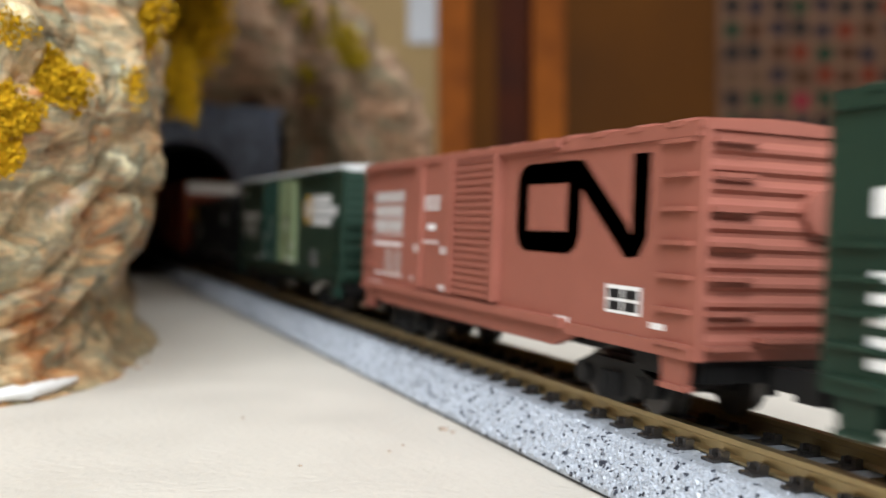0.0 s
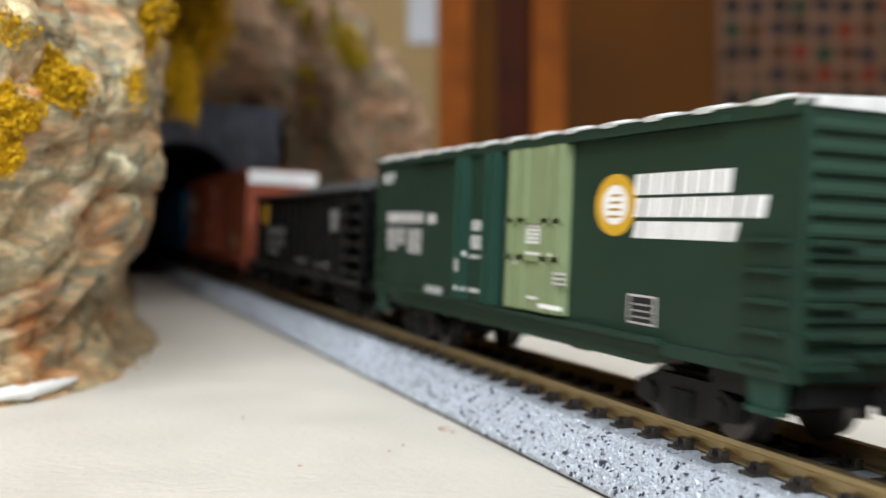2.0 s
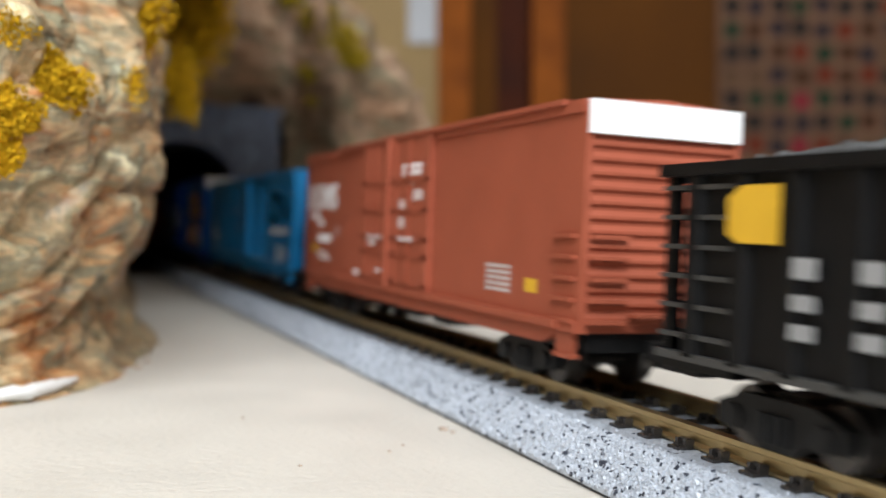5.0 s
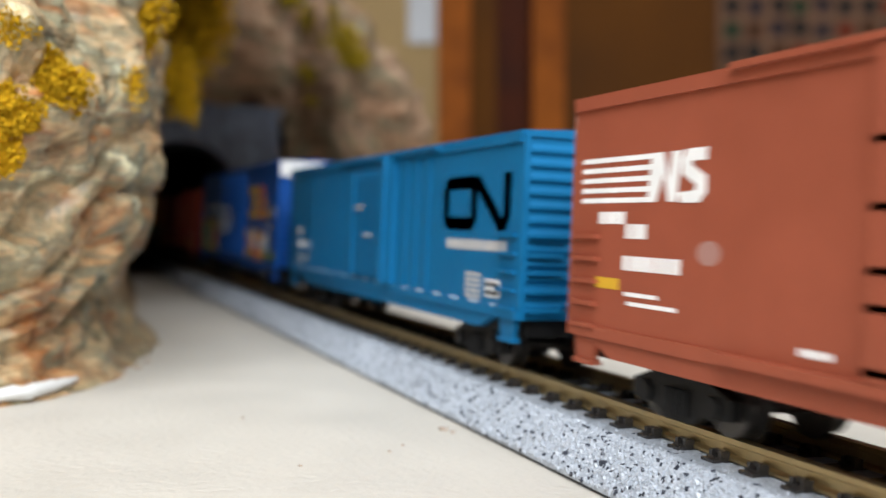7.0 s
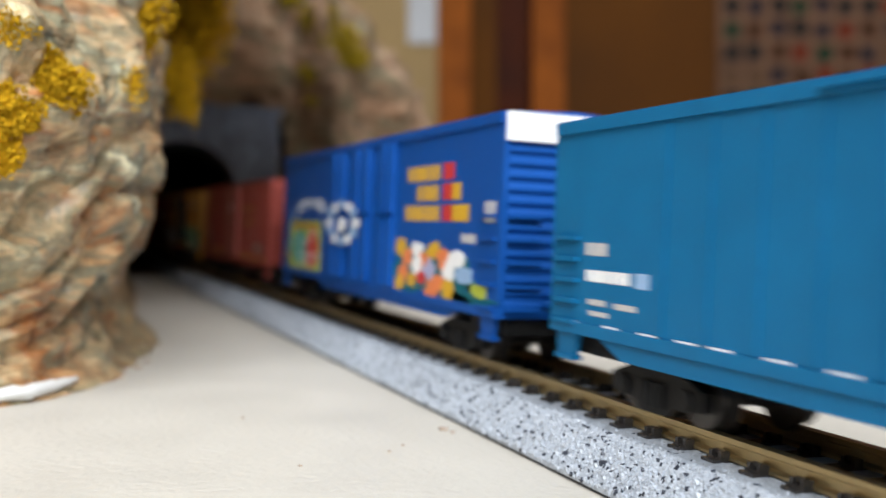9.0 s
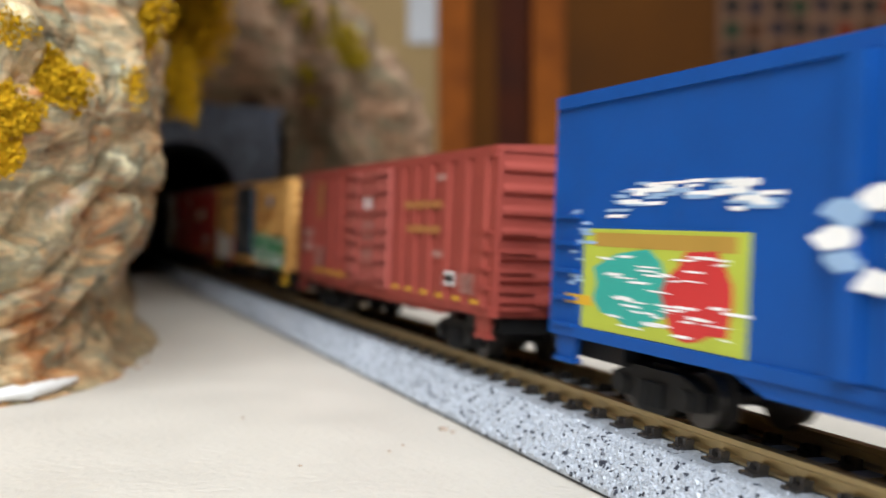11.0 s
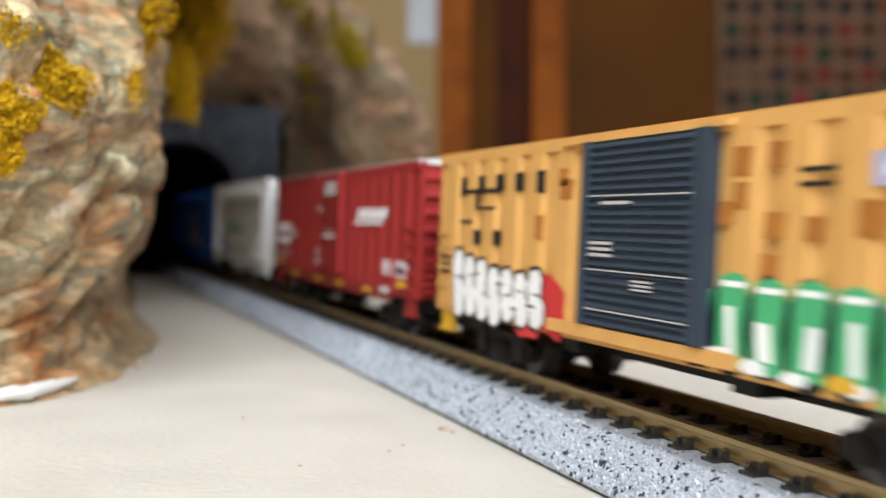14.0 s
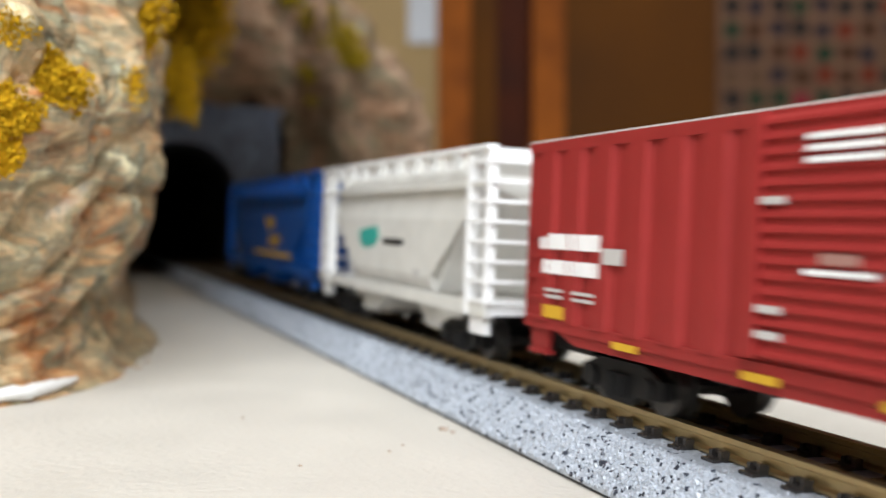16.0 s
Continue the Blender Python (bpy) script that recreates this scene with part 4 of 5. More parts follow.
def green_car():
    L = 100.1
    car = boxcar("boxcar", "dark green boxcar with a light green door and silver roof", L / 1000, 0.0294, 0.0068, P_GREEN, GAL, sill=(0.0012, 4, 86), end_ridges=12, roof_ribs=13, step=P_TEAL)
    s = Side(car, L)
    s.blob(74.5, 20.6, 3.7, 3.1, "y", 3, n=24, rough=0.0, name="emblem", label="round yellow emblem")
    s.blob(74.5, 20.6, 2.3, 2.0, "w", 3, 0.03, 20, 0.0, "emblem")
    for k in range(4):
        s.bar(73.2 + 0.2 * k, 19.3 + 0.7 * k, 75.6, 19.55 + 0.7 * k, "d", 0.05, name="emblem")
    s.words(77.8, 21.5, 92.4, 23.5, 7, slant=0.2)
    s.words(77.8, 19.4, 96.6, 21.2, 8, slant=0.4)
    s.words(77.8, 17.4, 93.2, 19.0, 7, slant=0.6)
    s.words(5.3, 18.3, 21.5, 19.9, 6, "g")
    s.bar(23.4, 18.3, 26.6, 19.7, "g")
    s.lines(5.3, 15.0, 13.9, 17.7, 4, "g", fill=0.6)
    s.lines(15.3, 13.8, 21.0, 17.6, 5, "g", fill=0.65)
    s.words(5.6, 14.1, 10.5, 14.6, 3, "g")
    s.lines(23.4, 8.3, 29.8, 9.4, 2)
    for k in range(4):
        s.bar(2.4, 24.8 + 0.42 * k, 7.4 + 0.4 * k, 25.0 + 0.42 * k)
    door(car, L, P_GREEN, 36.0, 49.8, 8.4, 27.2, (), 0, (), label="dark green door with teal stiles")
    for a, b in ((36.0, 40.2), (45.4, 49.8)):
        door(car, L, P_TEAL, a, b, 8.4, 27.2, (), 0, ((0.1, 0.3), (0.65, 0.85)), 0.0011, name="door_post", rise=0.0004)
    door(car, L, P_LIME, 52.4, 65.8, 8.7, 27.2, (0.32, 0.55), 0, ((0.02, 0.12), (0.22, 0.36), (0.66, 0.78), (0.86, 0.98)), 0.0009, label="light green sliding door", rise=0.0004)
    d = Side(car, L, lift=0.72)
    d.lines(41.0, 17.6, 46.0, 19.0, 3)
    d.lines(41.0, 15.2, 46.0, 17.0, 4)
    d.bar(40.6, 14.0, 46.4, 14.25)
    d.bar(40.8, 9.6, 45.0, 9.9)
    d = Side(car, L, lift=1.0)
    d.lines(56.2, 16.3, 62.4, 18.6, 5, fill=0.6)
    d.bar(56.2, 15.0, 63.5, 15.3)
    d.bar(54.0, 13.8, 56.8, 14.4)
    d.bar(58.0, 10.0, 61.6, 10.25)
    d = Side(car, L, lift=1.35)
    d.bar(61.5, 9.2, 66.5, 9.7)
    d.lines(64.5, 12.0, 67.2, 13.6, 3, "g")
    d.bar(36.6, 12.0, 38.4, 13.6, "g")
    d.bar(38.4, 14.2, 40.4, 14.7)
    d.bar(36.8, 9.6, 40.4, 9.95)
    track_rail(car, L, P_GREEN, 20, 92, 27.6, hgt=0.6)
    track_rail(car, L, P_GREEN, 16, 84, 8.0, hgt=0.5)
    s.bar(77.6, 9.2, 82.2, 12.0, "g")
    s.bar(77.9, 9.4, 81.9, 11.8, "k", 0.03)
    s.lines(78.3, 9.8, 81.5, 11.6, 3, "h", 0.05, 0.3)
    s.lines(85.2, 6.9, 89.2, 7.9, 3)
    s.bar(90, 6.9, 97, 7.05, "g")
    put(car, 0.2807, 0.1806)


def coal_hopper():
    L, W = 90.5, 19.6
    l, h = L / 1000, W / 2000
    car = tagged(new("coal_hopper"), "black open hopper car heaped with grey coal", "hopper car", group="train of freight cars")
    bottom, top = 0.0072, 0.0238
    y0, y1 = -l / 2 + 0.0105, l / 2 - 0.0035
    for sx in (-1, 1):
        bm = B()
        a, b = sorted((sx * h, sx * (h - 0.0008)))
        box(bm, a, b, y0, y1, bottom, top)
        part("side_wall", bm, P_BLACK, car)
        bm = B()
        prism(bm, [(0, -0.0011), (sx * 0.0007, -0.0007), (sx * 0.0007, 0.0007), (0, 0.0011)], 2, bottom, top - 0.0005)
        me = mesh_of("side_rib", bm, P_BLACK)
        n = 13
        for k in range(n):
            bit("side_rib", me, car, (sx * h, y1 - (y1 - y0) * (k + 0.2) / (n - 0.6), 0))
        bm = B()
        a, b = sorted((sx * (h - 0.0008), sx * (h + 0.0010)))
        box(bm, a, b, -l / 2, l / 2, top - 0.0008, top + 0.0003)
        part("top_rail", bm, P_BLACK, car, bevel=0.0001)
        bm = B()
        a, b = sorted((sx * (h - 0.0004), sx * (h + 0.0007)))
        box(bm, a, b, -l / 2, l / 2, bottom - 0.0004, bottom + 0.0003)
        part("side_sill", bm, M_SILL, car, "thin grey lower sill")
    for s in (-1, 1):
        bm = B()
        ye = y0 if s < 0 else y1
        prism(bm, [(ye, top), (ye - s * 0.0008, top), (ye - s * 0.012 - s * 0.0008, bottom), (ye - s * 0.012, bottom)], 0, -h + 0.0008, h - 0.0008)
        part("slope_sheet", bm, P_BLACK, car)
        bm = B()
        a, b = sorted((s * l / 2, s * (l / 2 - 0.0012)))
        for x in (-h + 0.0006, -h + 0.0058, h - 0.0006):
            box(bm, x - 0.0005, x + 0.0005, a, b, bottom - 0.0004, top)
        box(bm, -h, h, a, b, top - 0.0012, top)
        box(bm, -h, h, a, b, bottom - 0.0004, bottom + 0.0012)
        part("end_frame", bm, P_BLACK, car)
        bm = B()
        box(bm, -h + 0.0004, -h + 0.006, *sorted((s * (l / 2), s * (l / 2 + 0.0005))), -0.0002, 0.0002)
        me = mesh_of("grab_iron", bm, P_BLACK)
        bm = B()
        yc = s * (l / 2 - 0.0055)
        box(bm, -h - 0.0006, -h, yc - 0.0052, yc + 0.0052, -0.0002, 0.0002)
        ms = mesh_of("grab_iron", bm, M_SILL)
        for k in range(6):
            bit("grab_iron", me, car, (0, 0, bottom + 0.0018 + 0.0026 * k))
            bit("grab_iron", ms, car, (0, 0, bottom + 0.0018 + 0.0026 * k))
        bm = B()
        box(bm, -h, h, *sorted((s * (l / 2), s * (l / 2 - 0.010))), bottom - 0.0012, bottom - 0.0004)
        part("end_platform", bm, P_BLACK, car)
        coupler(car, s * l / 2, s)
        truck(car, s * (l / 2 - 0.013))
    for k, yc in enumerate((0.015, -0.006, -0.024)):
        bm = B()
        prism(bm, [(yc - 0.0065, bottom), (yc + 0.0065, bottom), (yc + 0.0025, 0.0024), (yc - 0.0025, 0.0024)], 0, -0.0072, 0.0072)
        part("hopper_bay", bm, P_BLACK, car)
    bm = B()
    box(bm, -0.0015, 0.0015, -l / 2, l / 2, bottom - 0.0022, bottom)
    part("centre_beam", bm, M_TRUCK, car)
    # heaped coal, three mounds
    bm = B()
    NU, NV = 150, 34
    rows = []
    for i in range(NU + 1):
        y = y0 + 0.001 + (y1 - y0 - 0.002) * i / NU
        row = []
        for j in range(NV + 1):
            x = (-h + 0.0009) + (2 * h - 0.0018) * j / NV
            q = 1 - (2 * j / NV - 1) ** 2
            heap = max(math.exp(-((y - c) / 0.018) ** 2) * a for c, a in ((-0.020, 0.95), (0.008, 0.85), (0.030, 0.55)))
            z = top - 0.0012 + q * (0.0010 + 0.0037 * heap) + 0.0009 * noise.noise(Vector((x, y, 0)) * 800) + 0.0006 * noise.noise(Vector((x, y, 3)) * 2200)
            row.append(bm.verts.new((x, y, z)))
        rows.append(row)
    for i in range(NU):
        for j in range(NV):
            bm.faces.new((rows[i][j], rows[i][j + 1], rows[i + 1][j + 1], rows[i + 1][j]))
    part("coal_load", bm, M_COAL, car, "heap of grey-black coal")
    s = Side(car, L, W, 0.75)
    s.poly([(9.6, 18.0), (11.0, 17.3), (15.6, 17.3), (15.6, 22.0), (11.2, 22.0), (9.6, 21.0)], "y", name="marking", label="yellow painted patch")
    for r, (v, hh) in enumerate(((14.6, 2.0), (12.2, 1.6), (10.0, 1.6))):
        for c, u in enumerate((17.0, 23.6, 29.8)):
            if r < 2 or c < 2:
                s.bar(u + 0.4, v + 0.2, u + 2.7, v + hh - 0.2, "h")
    s.poly([(72.4, 20.4), (77.2, 20.4), (77.2, 19.9), (77.5, 19.9), (76.4, 16.4), (73.2, 16.4), (72.1, 19.9), (72.4, 19.9)], "h", name="emblem", label="white shield-shaped emblem")
    s.bar(72.9, 19.5, 76.7, 19.65, "k", 0.03)
    for u in (73.6, 74.7, 75.8):
        s.bar(u, 17.2, u + 0.18, 19.0, "k", 0.03)
    for u, v, w in ((46, 9.2, 3.0), (51, 9.2, 3.5), (67.8, 9.1, 3.5)):
        s.lines(u, v, u + w, v + 1.1, 2, "h")
    s.bar(61.9, 9.0, 64.9, 9.4, "h")
    put(car, 0.3801, 0.3801 - l)


def red_car():
    L = 115.4
    car = boxcar("boxcar", "tall oxide red double-door boxcar with white end band", L / 1000, 0.0326, 0.0070, P_NS, P_NS, sill=(0.0018, 3, 112), white_end=M_MARK, roof_ribs=0, end_ridges=13, ladder_top=0.42)
    s = Side(car, L)
    for k in range(5):
        s.bar(1.6, 20.8 + 1.02 * k, 15.0 - 0.0 * k, 21.3 + 1.02 * k)
    s.poly([(13.6, 20.8), (15.0, 20.8), (16.2, 23.6), (17.0, 20.8), (18.2, 20.8), (18.8, 25.4), (17.4, 25.4), (16.9, 22.6), (16.0, 25.4), (14.2, 25.4)], "w", 0.02, "emblem", "white striped emblem")
    s.poly([(18.4, 21.6), (19.0, 20.7), (21.6, 20.7), (22.5, 21.6), (22.4, 23.0), (20.4, 24.0), (20.4, 24.4), (22.4, 24.4), (22.4, 25.5), (19.6, 25.5), (18.9, 24.6), (19.0, 23.3), (21.0, 22.3), (21.0, 21.8)], "w", 0.03, "emblem")
    s.words(5.2, 18.7, 10.2, 19.9, 3)
    s.words(10.2, 17.3, 13.8, 18.7, 2)
    s.words(9.9, 14.2, 19.4, 15.6, 6)
    s.blob(23.2, 16.3, 1.6, 1.1, "f", 4, n=16, rough=0)
    s.bar(5.0, 12.2, 9.3, 13.3, "y")
    s.words(10.3, 11.7, 16.0, 12.1, 4)
    s.words(10.9, 10.8, 19.0, 11.2, 6)
    s.words(34.5, 9.0, 38.0, 9.6, 3)
    door(car, L, P_NS, 41.6, 55.6, 8.2, 31.2, (0.03, 0.22, 0.33, 0.52, 0.72), 0, ((0, 0.22), (0.42, 0.5), (0.86, 1)), rise=0.00032)
    door(car, L, P_NS, 56.2, 73.0, 8.2, 31.2, (0.03, 0.22, 0.33, 0.52, 0.72), 0, ((0, 0.14), (0.42, 0.5), (0.86, 1)), rise=0.00032)
    for u in (55.9,):
        door(car, L, P_NS, u - 0.5, u + 0.5, 8.0, 31.6, lift=0.0016, name="door_post")
    d = Side(car, L, lift=0.72)
    d.bar(61.0, 26.7, 69.2, 27.3)
    d.bar(61.0, 25.7, 69.2, 26.3)
    d.words(63.6, 24.3, 66.4, 25.0, 2)
    d.lines(60.1, 20.6, 64.3, 21.9, 3)
    d.lines(60.1, 17.6, 64.3, 19.3, 4)
    d.lines(66.2, 21.9, 70.2, 23.5, 3)
    d = Side(car, L, lift=1.3)
    d.bar(46.0, 15.7, 52.8, 16.0)
    d.bar(61.2, 15.7, 67.5, 16.0)
    d.bar(47.0, 14.6, 49.5, 15.0)
    d.bar(50.5, 10.2, 53.5, 10.5)
    track_rail(car, L, P_NS, 26, 112, 31.8, hgt=0.6)
    track_rail(car, L, P_NS, 26, 112, 7.7, hgt=0.8)
    bm = B()
    box(bm, -0.005, 0.006, -0.0035, 0.0035, 0.0030, 0.0070)
    me = mesh_of("underframe_box", bm, M_TRUCK)
    for u in (53, 66):
        bit("underframe_box", me, car, (0, (L / 2 - u) / 1000, 0))
    s.lines(92, 10.2, 99, 13.8, 5, "g")
    s.bar(103, 10.6, 106, 12.2, "y")
    put(car, 0.5107, 0.3953)


def blue_car():
    L = 115.2
    car = boxcar("boxcar", "bright blue boxcar with a white bent-band emblem and louvred door", L / 1000, 0.0304, 0.0070, P_BLUE, P_BLUE, sill=(0.0018, 9, 109), roof_ribs=0, end_ridges=12, ladder_top=0.45)
    s = Side(car, L)
    s.worm(90.9, 17.5, 112.6, 24.8, 2.25)
    s.words(92.7, 15.0, 111.8, 16.3, 12, "g")
    s.lines(99.6, 8.7, 104.4, 12.3, 5, "g", fill=0.6)
    s.bar(105.8, 9.2, 110.2, 11.4)
    for u in (106.1, 108.1):
        for v in (9.4, 10.4):
            s.bar(u, v, u + 1.7, v + 0.7, "k", 0.03)
    for u in [4.0, 12.0, 18.5, 24.5, 29.2, 36.2, 43.0] + [49.6 + 6.6 * k for k in range(10)]:
        s.bar(u - 1.5, 7.8, u + 1.5, 8.4, "w")
    s.words(6.7, 15.4, 11.0, 16.7, 3, "g")
    s.words(7.0, 12.7, 15.2, 13.9, 6)
    s.bar(16.0, 12.5, 18.4, 14.0, "c")
    s.words(7.5, 10.3, 11.0, 10.9, 4, "g")
    s.words(12.5, 10.2, 16.5, 10.8, 4, "g")
    s.words(7.8, 9.2, 11.5, 9.7, 4, "g")
    for u in (20, 26.5, 33, 39.5, 46):
        door(car, L, P_BLUE, u, u + 0.9, 8.4, 28.0, lift=0.0002, name="side_seam")
    door(car, L, P_BLUE, 49.5, 66.5, 9.0, 26.6, (), 17, ((0, 0.08), (0.92, 1)))
    door(car, L, P_BLUE, 66.6, 71.0, 8.4, 29.0, (), 0, ((0.1, 0.4),), 0.0009, name="door_post")
    for u in (75, 79.5, 84.5):
        door(car, L, P_BLUE, u, u + 1.2, 8.4, 28.0, lift=0.0003, name="side_seam")
    d = Side(car, L, lift=1.25)
    d.bar(52.0, 20.6, 56.5, 21.0, "g")
    d.bar(58.0, 15.9, 61.5, 16.3, "g")
    track_rail(car, L, P_BLUE, 40, 90, 29.1, hgt=0.5)
    put(car, 0.6386, 0.5234)


def deep_blue_car():
    L = 116.4
    car = boxcar("boxcar", "tall deep blue boxcar with white end band and painted graffiti", L / 1000, 0.0332, 0.0066, P_DBLUE, P_DBLUE, sill=(0.0014, 30, 104), white_end=M_MARK, roof_ribs=0, end_ridges=13, ladder_top=0.5)
    s = Side(car, L)
    for a, b in ((43.0, 50.0), (57.0, 65.0), (72.5, 77.5)):
        door(car, L, P_DBLUE, a, b, 8.0, 31.0, (0.5,), 0, ((0.0, 0.3), (0.7, 1.0)), 0.0006, name="door_post")
    for k, (u, w) in enumerate(((82.9, 13.3), (87.2, 8.8), (82.3, 14.0))):
        s.words(u, 24.6 - 2.95 * k, u + w, 26.8 - 2.95 * k, 6 if k != 1 else 4, "y")
    for u, v, w, key in ((97.4, 24.6, 3.9, "r"), (97.4, 21.7, 3.4, "r"), (97.5, 18.7, 3.5, "r"), (100.8, 21.7, 3.0, "y"), (101.0, 18.7, 5.8, "y")):
        s.bar(u, v, u + w, v + 2.3, key)
    # flower-like graffiti on a teal ground
    s.blob(92, 9.6, 16, 2.0, "b", 5, 0.0, 22, 0.45)
    s.blob(109, 8.6, 6, 1.4, "b", 15, 0.0, 14, 0.45)
    s.blob(92, 12.6, 13.5, 2.6, "b", 6, 0.01, 16, 0.3)
    rnd = random.Random(8)
    spots = ((80.5, 14.6, "y"), (84.0, 13.0, "o"), (88.0, 14.4, "w"), (91, 12.8, "o"), (95, 14.6, "y"), (98.5, 13.2, "o"), (82.0, 10.6, "o"), (86.0, 9.6, "y"), (90, 10.4, "r"), (93.5, 11.6, "p"), (97, 9.9, "o"), (100.5, 9.0, "y"), (80.4, 9.0, "y"), (88.0, 12.0, "w"), (100.8, 11.8, "w"), (94.5, 8.8, "o"), (103.4, 13.4, "w"), (111, 9.6, "l"), (106, 11.4, "c"))
    for k, (u, v, key) in enumerate(spots):
        s.blob(u, v, rnd.uniform(2.0, 3.1), rnd.uniform(1.1, 1.6), key, k, 0.02 + 0.004 * k, 11, 0.3)
    # framed picture and white scribbles at the rear
    s.bar(6.4, 7.9, 32.6, 18.2, "l", 0.0, name="graffiti_patch")
    s.blob(15.5, 12.6, 7.0, 3.9, "t", 31, 0.02, 16, 0.15)
    s.blob(26.2, 12.4, 5.2, 4.0, "r", 32, 0.025, 16, 0.15)
    s.bar(8.5, 16.4, 31, 17.8, "d", 0.02, name="graffiti_patch")
    for k in range(44):
        u, v = rnd.uniform(8.5, 30), rnd.uniform(8.6, 15.8)
        s.bar(u, v, u + rnd.uniform(1.0, 3.6), v + rnd.uniform(0.12, 0.28), "w", 0.05 + 0.001 * k, rnd.uniform(-1.2, 1.2), name="graffiti_patch")
    for k in range(46):
        f = rnd.random()
        u, v = 9.5 + 24 * f + rnd.uniform(-1, 1), 20.4 + 1.5 * math.sin(3.1 * f) + rnd.uniform(-1.3, 1.0)
        s.bar(u, v, u + rnd.uniform(1.6, 4.6), v + rnd.uniform(0.2, 0.45), "c" if k % 3 == 0 else "w", 0.02 + 0.001 * k, rnd.uniform(-0.8, 0.8), name="graffiti_patch")
    for k in range(16):
        u, v = rnd.uniform(3.0, 8.0), rnd.uniform(11.5, 20.5)
        s.bar(u, v, u + rnd.uniform(0.8, 2.2), v + rnd.uniform(0.15, 0.4), "c", 0.06 + 0.001 * k, rnd.uniform(-0.6, 0.6), name="graffiti_patch")
    d = Side(car, L, lift=1.25)
    for k in range(12):
        a = 2 * math.pi * k / 12
        d.blob(51 + 8.5 * math.cos(a), 18 + 3.4 * math.sin(a), 2.0, 0.9, "c" if k % 2 else "w", k, 0.002 * k, 10, 0.3)
    d.blob(51, 17.5, 2.4, 1.2, "w", 5, 0.03)
    s.bar(3.0, 10.2, 8.5, 11.2, "y", 0.06)
    s.words(112.0, 18.6, 115.2, 21.3, 2, "g")
    s.words(104.5, 15.8, 109.5, 17.0, 3, "g")
    put(car, 0.7695, 0.6531)


def faded_red_car():
    L = 99.9
    left = [4.5, 10.5, 17, 24, 30.5, 37]
    right = [65, 71, 77, 83.5, 90, 96]
    car = boxcar("boxcar", "faded red boxcar with pressed side posts and yellow lettering", L / 1000, 0.0291, 0.0066, P_R7, P_R7, ribs=left + right, rib_w=0.0030, end_ridges=7, roof_ribs=0, ridge_h=0.26, deep=0.0006, sill=(0.0010, 6, 88))
    s = Side(car, L, lift=0.55)
    door(car, L, P_R7D, 40.2, 61.3, 7.6, 27.2, (0.05, 0.2, 0.34, 0.46, 0.62, 0.78, 0.93), 0, ((0, 0.24), (0.70, 0.80), (0.86, 1)), 0.0008, label="sun-bleached pinkish red door with crossbars", rise=0.00035)
    s.words(68.1, 20.5, 83.6, 21.6, 9, "v")
    s.words(69.3, 16.9, 83.0, 18.0, 9, "v")
    s.poly([(15.8, 20.2), (17.8, 18.6), (19.8, 20.2), (19.8, 26.0), (15.8, 26.0)], "v", name="emblem", label="faded yellow shield emblem")
    for k in range(4):
        s.bar(16.3, 20.7 + 1.35 * k, 19.3, 21.3 + 1.35 * k, "n", 0.03, name="emblem")
    for k in range(4):
        s.bar(4.0, 25.0 + 0.5 * k, 9.5 + 0.4 * k, 25.2 + 0.5 * k, "f")
    s.words(6.0, 15.0, 13.0, 16.6, 4, "f")
    s.words(6.0, 12.2, 13.0, 13.9, 4, "f")
    s.lines(15.5, 9.5, 21.0, 13.5, 3, "f")
    for k in range(5):
        s.bar(15.2 + 5.6 * k, 8.0, 18.2 + 5.6 * k, 8.7, "y")
    for k in range(6):
        s.bar(63.8 + 6.1 * k, 8.0, 66.4 + 6.1 * k, 8.5, "y")
    s.bar(85.2, 9.9, 89.0, 11.7)
    for u in (85.5, 87.2):
        s.bar(u, 10.2, u + 1.5, 11.4, "k", 0.03)
    s.lines(90.6, 9.2, 95.4, 12.0, 5, "f")
    s.bar(81.0, 24.4, 84.4, 25.3, "f")
    s.bar(80.5, 13.6, 84.0, 14.4, "f")
    d = Side(car, L, lift=0.85)
    d.lines(48.0, 20.6, 52.5, 23.0, 4)
    d.lines(48.0, 15.6, 53.5, 18.4, 5, "f")
    d.lines(48.0, 11.0, 53.0, 13.8, 4, "f")
    put(car, 0.8853, 0.7854)


